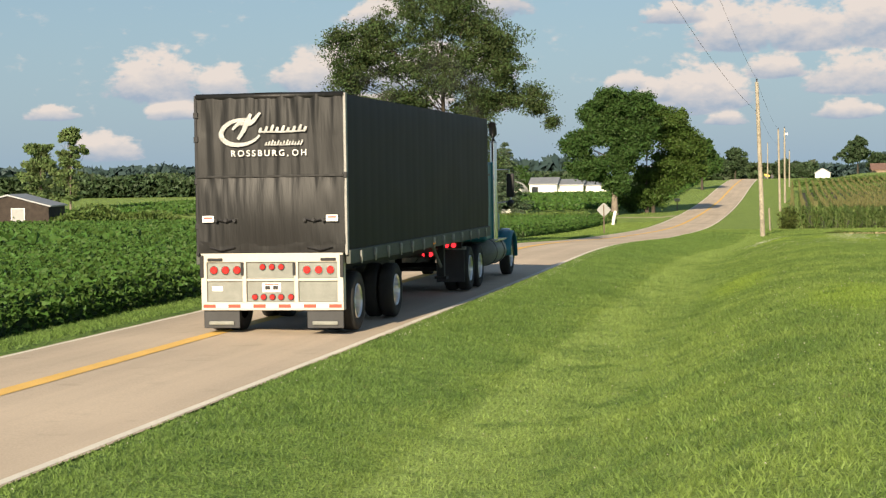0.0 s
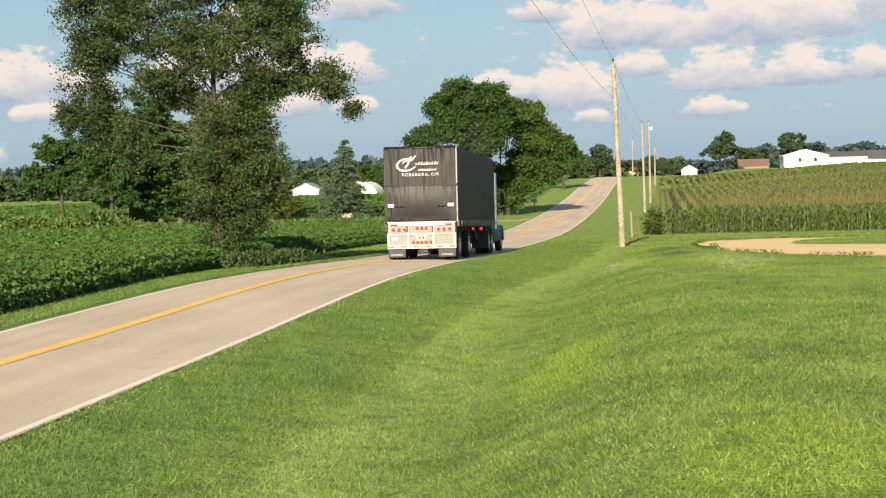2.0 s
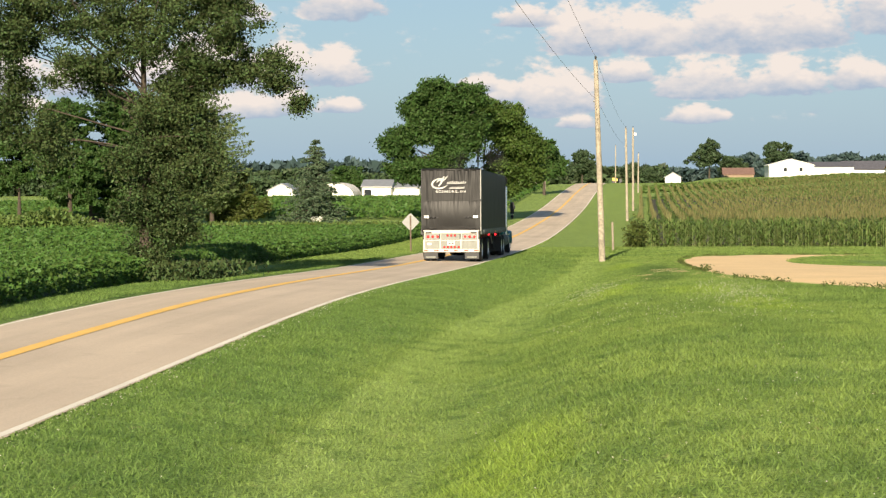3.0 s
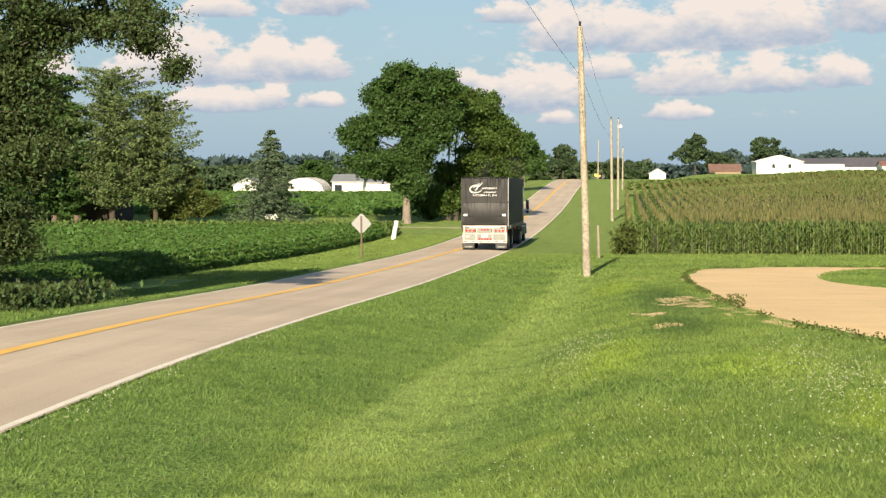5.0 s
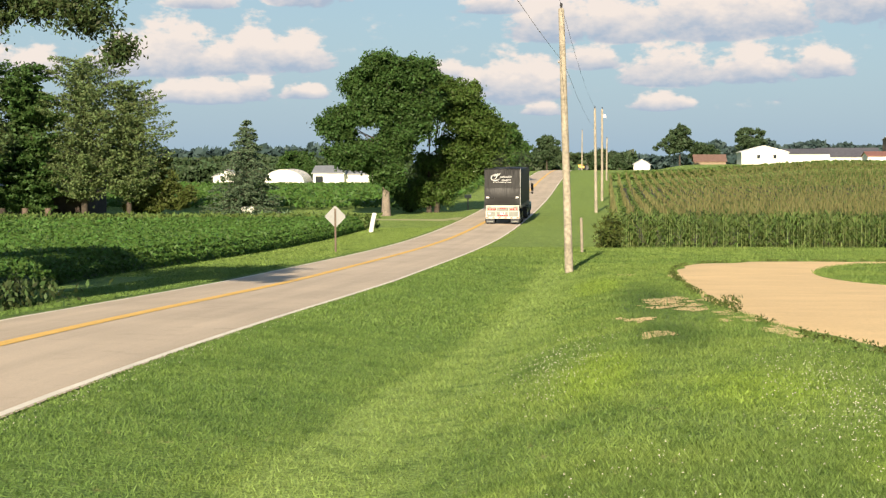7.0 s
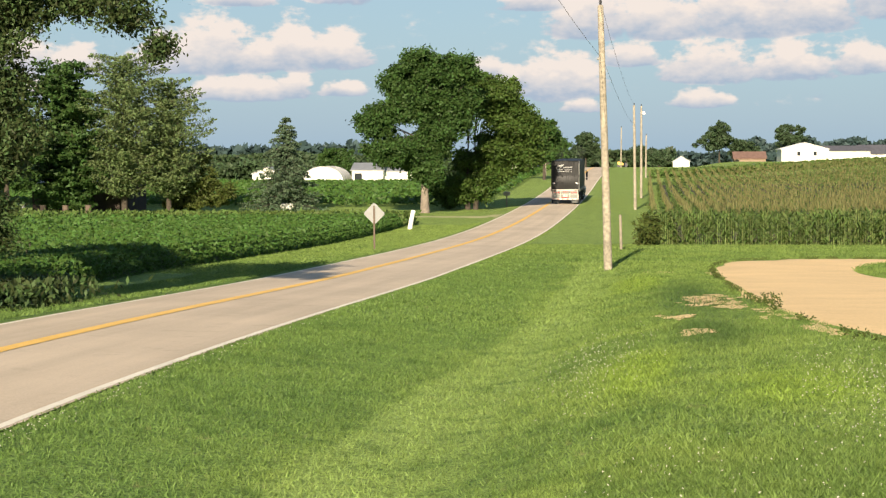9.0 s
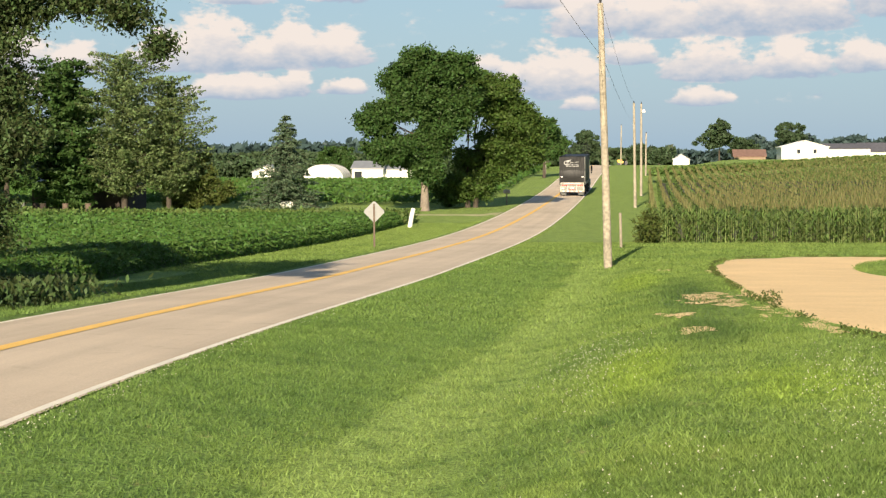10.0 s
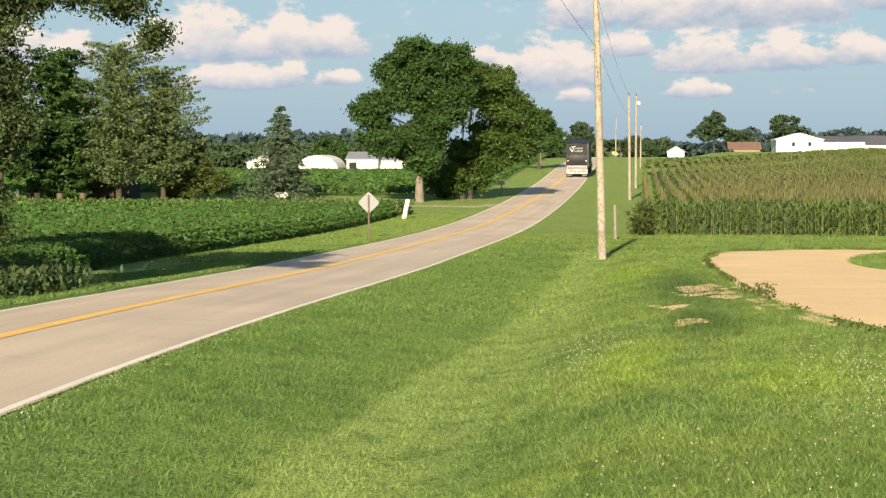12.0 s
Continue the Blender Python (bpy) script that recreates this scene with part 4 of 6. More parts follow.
def build_drive():
    verts, faces = [], []
    n = 120
    for j in range(n):
        a = 2 * math.pi * j / n
        w = 1 + 0.02 * noise.noise((math.cos(a) * 6, math.sin(a) * 6, 3)) * 3
        for f, u in enumerate((0, 0.015, 0.2, 0.4, 0.6, 0.8, 0.98, 1)):
            c, q = math.cos(a), math.sin(a)
            k = (c**4 + q**4) ** -0.25 * w
            xo, yo = 9.5 + 7.5 * c * k, 52 + (20.0 if q > 0 else 34.0) * q * k
            xi, yi = 11.3 + 4.8 * c, 57 + 14.0 * q
            x, y = xo + (xi - xo) * u, yo + (yi - yo) * u
            verts.append((x, y, ground_z(x, y) + (0.025 if 0 < f < 7 else -0.01)))
    for j in range(n):
        for f in range(7):
            a, b = j * 8 + f, ((j + 1) % n) * 8 + f
            faces.append((a, b, b + 1, a + 1))
    tagged(mesh_object("driveway", verts, faces, M["dirt"], True), "pale sandy dirt drive looping through the lawn", "driveway", kind="structure")
    # worn spots where the soil shows, each in many ragged scraps
    for i, (x, y, rx, ry, m) in enumerate(((1.3, 38, 0.30, 2.2, 26), (0.95, 36.0, 0.22, 1.6, 12), (1.6, 35.0, 0.2, 1.6, 12), (0.7, 27, 0.2, 0.9, 6), (0.45, 31, 0.18, 1.1, 6), (0.5, 59, 0.35, 1.0, 8), (2.1, 31, 0.16, 1.8, 12), (2.5, 27, 0.16, 1.2, 8))):
        rnd = random.Random(90 + i)
        vs, fs = [], []
        for s in range(m):
            cx, cy = rnd.gauss(x, rx * 0.6), rnd.gauss(y, ry * 0.6)
            r0 = rnd.uniform(0.05, 0.16) * (1.5 if s < 3 else 1)
            k = len(vs)
            vs.append((cx, cy, ground_z(cx, cy) + 0.014 + 0.0008 * s))
            for j in range(20):
                a = j * math.pi / 10
                r = r0 * (1 + 0.9 * noise.noise((math.cos(a) * 2.2, math.sin(a) * 2.2, i * 7.0 + s * 1.3)))
                px, py = cx + r * math.cos(a), cy + 2.6 * r * math.sin(a)
                vs.append((px, py, ground_z(px, py) + 0.010 + 0.0008 * s))
            fs += [(k, k + 1 + j, k + 1 + (j + 1) % 20) for j in range(20)]
        tagged(mesh_object("bare_patch", vs, fs, M["dirt"]), "bare worn dirt patch in the lawn", "bare soil", kind="structure")


def build_edge_weeds():
    n = 9000
    a = rng.uniform(0, 2 * np.pi, n)
    c, q = np.cos(a), np.sin(a)
    k = (c**4 + q**4) ** -0.25 * (1 + rng.normal(0, 0.008, n))
    x, y = 9.5 + 7.5 * c * k, 52 + np.where(q > 0, 20.0, 34.0) * q * k
    keep = np.sin(a * 23) + np.sin(a * 57 + 1) > -0.3
    x, y = x[keep], y[keep]
    h = rng.uniform(0.01, 0.11, len(x))
    tall = rng.uniform(0, 1, (160, 1))
    cl = np.stack([rng.normal(2.3, 0.10, 160), rng.normal(35, 0.6, 160), tall[:, 0] * 0.2], 1)
    pts = np.concatenate([np.stack([x, y, gz_np(x, y) + h], 1), np.stack([cl[:, 0], cl[:, 1], gz_np(cl[:, 0], cl[:, 1]) + cl[:, 2]], 1)])
    tagged(soup("edge_weeds", leaf_quads(pts, 0.032, 0.1), M["leaf_bush"]), "low dark weeds along the edge of the dirt drive", "weeds", kind="stuff")


def build_lane():
    """A gravel lane that leaves the road and runs level into the farmyard."""
    verts, faces = [], []
    n = 40
    for i in range(n + 1):
        f = i / n
        x = ROAD_L - 0.2 - 30 * f
        half = 1.7 + 3.2 * max(0.0, 1 - f * 9) ** 2 + 0.15 * noise.noise((x, 1, 0))
        for k in range(5):
            y = 146 + 4 * f - half + 2 * half * k / 4
            verts.append((x, y, ground_z(x, y) + (0.03 if 0 < k < 4 else -0.01)))
    for i in range(n):
        for k in range(4):
            a = i * 5 + k
            faces.append((a, a + 1, a + 6, a + 5))
    tagged(mesh_object("farm_lane", verts, faces, M["lane"], True), "pale grassy gravel lane leading off the road", "lane", kind="structure")


build_drive()
build_edge_weeds()
build_lane()
build_trees()
build_grass()
build_soy()
build_corn()
build_far_woods()


# ---- poles, signs, wires ----
def utility_pole(x, y, h, lean, label, lamp=False, r=0.15):
    ob = empty("utility_pole", x, y, ground_z(x, y), label, "utility pole", "utility poles along the road")
    bm = bmesh.new()
    tube(bm, [(0, 0, -0.3), (lean * 0.3, 0, h * 0.3), (lean * 0.65, 0, h * 0.65), (lean, 0, h)], r, r * 0.66, 14)
    top = bm.verts.new((lean, 0, h + 0.05))
    bm.verts.ensure_lookup_table()
    ring = [v for v in bm.verts if abs(v.co.z - h) < 0.02 and v != top]
    ring.sort(key=lambda v: math.atan2(v.co.y, v.co.x - lean))
    for i in range(len(ring)):
        bm.faces.new((ring[i], ring[(i + 1) % len(ring)], top))
    part("shaft", bm, M["pole_wood"], ob, smooth=True)
    bm = bmesh.new()
    cyl(bm, (lean, 0, h), (lean, 0, h + 0.16), 0.035, 0.05, 8)
    cyl(bm, (lean, 0, h + 0.16), (lean, 0, h + 0.2), 0.055, 0.03, 8)
    part("insulator", bm, M["wire"], ob, "small dark insulator")
    bm = bmesh.new()
    cyl(bm, (lean * 0.8 - 0.16, 0, h * 0.8), (lean * 0.8 - 0.1, 0, h * 0.8), 0.05, 0.03, 8)
    part("bracket", bm, M["steel"], ob)
    if lamp:
        bm = bmesh.new()
        cyl(bm, (lean, 0, h - 0.9), (lean + 0.25, -0.9, h - 0.6), 0.03, 0.03, 6)
        part("arm", bm, M["steel"], ob)
        bm = bmesh.new()
        cyl(bm, (lean + 0.25, -0.9, h - 0.85), (lean + 0.25, -0.9, h - 0.55), 0.2, 0.12, 12)
        part("lamp_head", bm, M["white_wall"], ob, "white yard light, unlit")
    return ob


utility_pole(-1.3, 63.2, 8.9, -0.28, "weathered tan wooden utility pole leaning slightly in the lawn")
utility_pole(-1.0, 158.5, 8.8, -0.12, "grey wooden utility pole beside the corn", r=0.14)
utility_pole(-0.6, 188, 9.2, 0.0, "grey wooden utility pole with a yard light", True, r=0.14)
utility_pole(-0.2, 250, 5.6, 0.05, "grey wooden utility pole beside the corn", r=0.13)
utility_pole(-4.6, 330, 7.0, 0.05, "grey wooden utility pole over the crest", r=0.13)
utility_pole(-14.2, 262, 5.2, 0.0, "pale utility pole across the road", r=0.12)


def sag(name, p, q, drop, r, label):
    bm = bmesh.new()
    p, q = Vector(p), Vector(q)
    tube(bm, [p.lerp(q, i / 24) - Vector((0, 0, drop * 4 * (i / 24) * (1 - i / 24))) for i in range(25)], r, r, 5)
    tagged(part(name, bm, M["wire"], None), label, "cable", "overhead cables")


TOP = ground_z(-1.3, 63.2) + 8.9
sag("overhead_cable", (-1.58, 63.2, TOP - 1.7), (-4.2, -30, 10.6), 0.9, 0.006, "thin black overhead cable running to the pole")
sag("overhead_cable", (-1.58, 63.2, TOP + 0.15), (-2.9, -30, 12.4), 0.9, 0.006, "thin black overhead cable running to the pole")
sag("overhead_cable", (-1.58, 63.2, TOP + 0.15), (-1.12, 158.5, ground_z(-1, 158.5) + 8.9), 0.45, 0.006, "thin black overhead cable between poles")
sag("overhead_cable", (-1.52, 63.2, TOP - 1.7), (-1.05, 158.5, ground_z(-1, 158.5) + 7.2), 0.45, 0.006, "thin black overhead cable between poles")


def warning_sign():
    x, y = -13.0, 88.5
    ob = empty("road_sign", x, y, ground_z(x, y), "grey back of a diamond road sign on a rusty post", "road sign")
    bm = bmesh.new()
    box(bm, -0.045, 0.045, -0.02, 0.02, -0.2, 2.1, 0.008)
    for i in range(8):
        cyl(bm, (0, -0.023, 0.3 + 0.2 * i), (0, -0.018, 0.3 + 0.2 * i), 0.012, 0.012, 6)
    part("post", bm, M["rust"], ob, "rusty steel channel post")
    bm = bmesh.new()
    box(bm, -0.385, 0.385, 0.022, 0.028, -0.385, 0.385)
    bmesh.ops.bevel(bm, geom=[e for e in bm.edges if abs(e.verts[0].co.y - e.verts[1].co.y) > 0.003], offset=0.05, segments=3, affect="EDGES")
    bmesh.ops.rotate(bm, verts=bm.verts[:], cent=(0, 0, 0), matrix=Matrix.Rotation(radians(45), 3, "Y"))
    bmesh.ops.translate(bm, verts=bm.verts[:], vec=(0, 0, 1.72))
    part("panel", bm, M["sign_back"], ob, "bare aluminium back of the sign")
    for z in (1.45, 2.0):
        bm = bmesh.new()
        cyl(bm, (0, 0.01, z), (0, -0.035, z), 0.016, 0.016, 6)
        part("bolt", bm, M["steel"], ob)
    ob.rotation_euler = (radians(2), 0, radians(-6))


warning_sign()


def marker_post(x, y, h, r, lean, material, label):
    ob = empty("marker_post", x, y, ground_z(x, y), label, "post")
    bm = bmesh.new()
    tube(bm, [(0, 0, -0.2), (lean * 0.5, 0, h * 0.5), (lean * 0.93, 0, h * 0.94), (lean, 0, h)], r, r * 0.9, 10)
    part("shaft", bm, M[material], ob, smooth=True)
    bm = bmesh.new()
    cyl(bm, (lean * 0.98, 0, h - 0.05), (lean * 1.02, 0, h + 0.03), r * 1.08, r * 0.6, 10)
    part("cap", bm, M[material], ob)


marker_post(-15.6, 122, 1.25, 0.16, 0.28, "white_wall", "leaning white cable marker post beside the road")
marker_post(-1.15, 84, 1.55, 0.07, -0.05, "post_wood", "short weathered wooden post beside the corn")


def mailbox():
    x, y = -12.6, 168
    ob = empty("mailbox", x, y, ground_z(x, y), "grey mailbox on a wooden post at the roadside", "mailbox")
    bm = bmesh.new()
    box(bm, -0.06, 0.06, -0.06, 0.06, -0.2, 1.05, 0.01)
    part("post", bm, M["post_wood"], ob)
    bm = bmesh.new()
    box(bm, -0.3, 0.3, -0.16, 0.16, 1.05, 1.4, 0.06)
    part("box", bm, M["grey_roof"], ob)


mailbox()


# ---- buildings ----
def gable(name, x, y, w, d, eave, ridge, wall, roof, label, base=None, along="x", doors=(), windows=(), rot=0.0, over=0.25):
    """A house or shed with its front towards -y. along: the way of the ridge. doors, windows: (x, z0, width, height, material)."""
    z = (ground_z(x, y) if base is None else base)
    ob = empty(name, x, y, z, label, "barn" if "barn" in name else "house")
    ob.rotation_euler = (0, 0, radians(rot))
    bm = bmesh.new()
    if along == "x":
        prof_ = [(-d / 2, -1), (d / 2, -1), (d / 2, eave), (0, ridge), (-d / 2, eave)]
        a = [bm.verts.new((-w / 2, p, q)) for p, q in prof_]
        b = [bm.verts.new((w / 2, p, q)) for p, q in prof_]
    else:
        prof_ = [(-w / 2, -1), (w / 2, -1), (w / 2, eave), (0, ridge), (-w / 2, eave)]
        a = [bm.verts.new((p, -d / 2, q)) for p, q in prof_]
        b = [bm.verts.new((p, d / 2, q)) for p, q in prof_]
    bm.faces.new(a)
    bm.faces.new(b[::-1])
    for i in range(5):
        bm.faces.new((a[i], b[i], b[(i + 1) % 5], a[(i + 1) % 5]))
    bmesh.ops.recalc_face_normals(bm, faces=bm.faces[:])
    part("wall", bm, M[wall], ob)
    span = d if along == "x" else w
    run = w if along == "x" else d
    for s in (-1, 1):
        bm = bmesh.new()
        sl = (ridge - eave) / (span / 2)
        e = span / 2 + over
        pr = [(0, ridge + 0.02), (s * e, ridge - sl * e + 0.02), (s * e, ridge - sl * e + 0.16), (0, ridge + 0.16)]
        r2 = run / 2 + over
        if along == "x":
            a = [bm.verts.new((-r2, p, q)) for p, q in pr]
            b = [bm.verts.new((r2, p, q)) for p, q in pr]
        else:
            a = [bm.verts.new((p, -r2, q)) for p, q in pr]
            b = [bm.verts.new((p, r2, q)) for p, q in pr]
        bm.faces.new(a)
        bm.faces.new(b[::-1])
        for i in range(4):
            bm.faces.new((a[i], b[i], b[(i + 1) % 4], a[(i + 1) % 4]))
        bmesh.ops.recalc_face_normals(bm, faces=bm.faces[:])
        part("roof", bm, M[roof], ob)
    for nm, items in (("door", doors), ("window", windows)):
        for dx, z0, ww, hh, mt in items:
            bm = bmesh.new()
            box(bm, dx - ww / 2, dx + ww / 2, -d / 2 - 0.06, -d / 2 + 0.05, z0, z0 + hh)
            o = part(nm, bm, M[mt], ob)
            bm = bmesh.new()
            for x0, x1, q0, q1 in ((-ww / 2 - 0.08, -ww / 2, 0, hh), (ww / 2, ww / 2 + 0.08, 0, hh), (-ww / 2 - 0.08, ww / 2 + 0.08, hh, hh + 0.08)):
                box(bm, dx + x0, dx + x1, -d / 2 - 0.09, -d / 2 + 0.02, z0 + q0, z0 + q1)
            part("frame", bm, M["white_wall"], o)
    return ob


def hoop_barn(x, y, w, d, h, label):
    ob = empty("hoop_barn", x, y, ground_z(x, y), label, "barn")
    bm = bmesh.new()
    n = 14
    pts = [(w / 2 * math.cos(math.pi * i / n), h * math.sin(math.pi * i / n) ** 0.8) for i in range(n + 1)]
    a = [bm.verts.new((p, -d / 2, q - 0.2)) for p, q in pts]
    b = [bm.verts.new((p, d / 2, q - 0.2)) for p, q in pts]
    for i in range(n):
        bm.faces.new((a[i], a[i + 1], b[i + 1], b[i]))
    bm.faces.new(a)
    bm.faces.new(b[::-1])
    part("cover", bm, M["white_wall"], ob, "white fabric cover")
    for k in range(5):
        bm = bmesh.new()
        yy = -d / 2 + d * k / 4
        tube(bm, [(p * 1.01, yy, q * 1.01 - 0.2) for p, q in pts], 0.06, 0.06, 5)
        part("rib", bm, M["steel"], ob)


hoop_barn(-55.6, 322, 7.2, 9, 2.9, "white fabric hoop barn in a far farmyard")
gable("barn", -48.2, 324, 5.4, 8, 2.0, 3.2, "white_wall", "grey_roof", "white shed with a grey metal roof at a far farm", doors=[(-1.6, 0, 1.3, 1.5, "dark_glass")])
gable("barn", -43.1, 326, 5.2, 8, 1.8, 2.8, "white_wall", "grey_roof", "white shed with a grey metal roof at a far farm")
gable("barn", -38.2, 328, 4.0, 8, 1.6, 2.3, "white_wall", "grey_roof", "white shed with a grey metal roof at a far farm")
gable("barn", -66.5, 326, 5.0, 7, 1.4, 2.6, "white_wall", "grey_roof", "low white shed with a grey roof at a far farm", along="y")
gable("barn", 35.1, 432, 10.4, 16, 3.2, 4.6, "white_wall", "white_wall", "long white barn with a broad gable behind the corn", along="y",
      windows=[(-1.4, 1.8, 0.7, 0.9, "dark_glass"), (2.2, 1.8, 0.7, 0.9, "dark_glass")])
gable("barn", 44.5, 436, 11.5, 10, 2.9, 4.0, "white_wall", "dark_roof", "long white shed with a dark roof behind the corn")
gable("barn", 56.0, 446, 14, 10, 2.4, 4.4, "white_wall", "dark_roof", "long white shed with a dark roof behind the corn")
gable("barn", 62.0, 430, 8, 10, 2.2, 3.2, "white_wall", "red_roof", "white shed with a red roof behind the corn")
gable("house", 22.2, 415, 6.8, 8, 0.9, 2.3, "tan_brick", "brown_roof", "low brick house with a brown roof behind the corn")
gable("house", 7.0, 392, 3.4, 5, 1.5, 2.5, "white_wall", "grey_roof", "small white shed beyond the corn", along="y")
gable("barn", 69.5, 442, 10, 12, 6.2, 6.9, "tan_brick", "white_wall", "tan brick building with a white roof on the ridge")
gable("house", -23.0, 300, 7, 7, 2.4, 3.8, "white_wall", "grey_roof", "white farmhouse half hidden behind trees", windows=[(-1.5, 0.9, 0.8, 1.1, "dark_glass"), (1.2, 0.9, 0.8, 1.1, "dark_glass")])
gable("house", -19.5, 292, 5, 6, 2.2, 3.4, "white_wall", "dark_roof", "white farmhouse half hidden behind trees", windows=[(0.6, 0.9, 0.8, 1.1, "dark_glass")])
gable("barn", -76.5, 131, 8.0, 9, 2.2, 3.3, "dark_wood", "grey_roof", "dark wooden shed with a pale metal roof in the field", along="y", doors=[(1.0, 0, 1.2, 2.0, "sign_back"), (-2.6, 0, 1.0, 1.2, "sign_back")], rot=12)
gable("barn", -48.8, 160, 8.5, 6, 2.4, 3.4, "dark_wood", "grey_roof", "dark open shed under the farmyard trees", windows=[(-2.5, 0.6, 1.2, 1.1, "sign_back")])


def yard_clutter():
    for i, (x, y, w, h, mt, lb, cat) in enumerate(((-49.6, 149.5, 0.5, 0.8, "dark_wood", "dull steel drum in the farmyard", "drum"), (-47.6, 149.2, 0.5, 0.8, "rust", "rusty steel drum in the farmyard", "drum"),
                                                    (-51.4, 149.4, 0.6, 0.9, "sign_back", "pale steel drum in the farmyard", "drum"), (-45.8, 149.6, 0.5, 0.8, "rust", "rusty steel drum in the farmyard", "drum"))):
        ob = empty("steel_drum", x, y, ground_z(x, y), lb, cat, "drums in the farmyard")
        bm = bmesh.new()
        cyl(bm, (0, 0, -0.05), (0, 0, h), w / 2, w / 2, 16)
        part("barrel", bm, M[mt], ob, smooth=False)
        for z in (0.02, h * 0.35, h * 0.68, h):
            bm = bmesh.new()
            cyl(bm, (0, 0, z - 0.03), (0, 0, z + 0.03), w / 2 + 0.02, w / 2 + 0.02, 16)
            part("hoop", bm, M[mt], ob)
    # a white thing of unknown kind; the tank shape is made up
    ob = empty("white_yard_object", -30.6, 157.0, ground_z(-30.6, 157.0), "small unidentified white object below the spruce, shaped as a tank", "tank")
    bm = bmesh.new()
    cyl(bm, (-0.4, 0, 0.5), (0.4, 0, 0.5), 0.25, 0.25, 16)
    for s in (-1, 1):
        bmesh.ops.create_uvsphere(bm, u_segments=14, v_segments=8, radius=0.25, matrix=Matrix.Translation((s * 0.4, 0, 0.5)))
    part("tank", bm, M["white_wall"], ob, smooth=True)
    for s in (-0.3, 0.3):
        bm = bmesh.new()
        box(bm, s - 0.05, s + 0.05, -0.18, 0.18, -0.2, 0.32)
        part("foot", bm, M["steel"], ob)


yard_clutter()


def garden_tractor():
    x, y = -4.4, 338
    ob = empty("garden_tractor", x, y, ground_z(x, y), "small yellow garden tractor parked beyond the crest", "tractor")
    bm = bmesh.new()
    box(bm, -0.9, 0.6, -0.35, 0.35, 0.35, 0.75, 0.06)
    box(bm, -1.0, -0.1, -0.3, 0.3, 0.7, 1.0, 0.08)
    part("hood", bm, M["yellow_line"], ob, "yellow painted hood")
    bm = bmesh.new()
    box(bm, 0.25, 0.7, -0.25, 0.25, 0.75, 0.85, 0.03)
    box(bm, 0.62, 0.72, -0.25, 0.25, 0.85, 1.25, 0.03)
    part("seat", bm, M["dark_wood"], ob)
    for wx, r in ((-0.75, 0.25), (0.5, 0.42)):
        for s_ in (-1, 1):
            bm = bmesh.new()
            cyl(bm, (wx, s_ * 0.38, r), (wx, s_ * 0.58, r), r, r, 16)
            part("wheel", bm, M["wire"], ob)


garden_tractor()


# ---- the truck ----
TRUCK_ROWS = [
    (0, -16.00, -8.05),
    (0.5, -1.50, -7.99),
    (1, 12.00, -7.92),
    (1.5, 24.25, -7.86),
    (2, 37.75, -7.80),
    (2.5, 50.50, -7.76),
    (3, 60.25, -7.72),
    (5, 98.00, -7.55),
    (5.5, 104.75, -7.55),
    (6.5, 123.50, -7.54),
    (7.5, 143.75, -7.53),
    (9.5, 181.50, -7.52),
    (10.5, 195.00, -7.51),
    (12, 217.50, -7.50),
]
TYRE_R = 0.5


def truck_pose(y, x):
    """The truck's rear end stands at y on the lane; it pitches with the road."""
    z0, z1 = road_z(x, y), road_z(x, y + 14)
    return pose(x, y, z0, math.degrees(math.atan2(z1 - z0, 14)), 0, 0)


def tarp_material(name, bump, dark):
    m, N, L, p = tree_of(name)
    tc = N.new("ShaderNodeTexCoord")
    mp = N.new("ShaderNodeMapping")
    mp.inputs["Scale"].default_value = (1.0, 0.5, 0.12)
    L.new(tc.outputs["Object"], mp.inputs["Vector"])
    n = N.new("ShaderNodeTexNoise")
    n.inputs["Scale"].default_value, n.inputs["Detail"].default_value = 7.0, 4.0
    L.new(mp.outputs[0], n.inputs["Vector"])
    n2 = N.new("ShaderNodeTexNoise")
    n2.inputs["Scale"].default_value, n2.inputs["Detail"].default_value = 1.1, 5.0
    L.new(tc.outputs["Object"], n2.inputs["Vector"])
    mix = N.new("ShaderNodeMix")
    mix.data_type = "RGBA"
    mix.inputs["A"].default_value, mix.inputs["B"].default_value = (0.010 * dark, 0.0105 * dark, 0.011 * dark, 1), (0.020 * dark, 0.0195 * dark, 0.019 * dark, 1)
    L.new(n2.outputs["Fac"], mix.inputs["Factor"])
    L.new(mix.outputs["Result"], p.inputs["Base Color"])
    p.inputs["Roughness"].default_value = 0.5
    p.inputs["Specular IOR Level"].default_value = 0.35 if bump > 0.1 else 0.08
    b = N.new("ShaderNodeBump")
    b.inputs["Strength"].default_value, b.inputs["Distance"].default_value = bump, 0.05
    L.new(n.outputs["Fac"], b.inputs["Height"])
    L.new(b.outputs[0], p.inputs["Normal"])
    return m


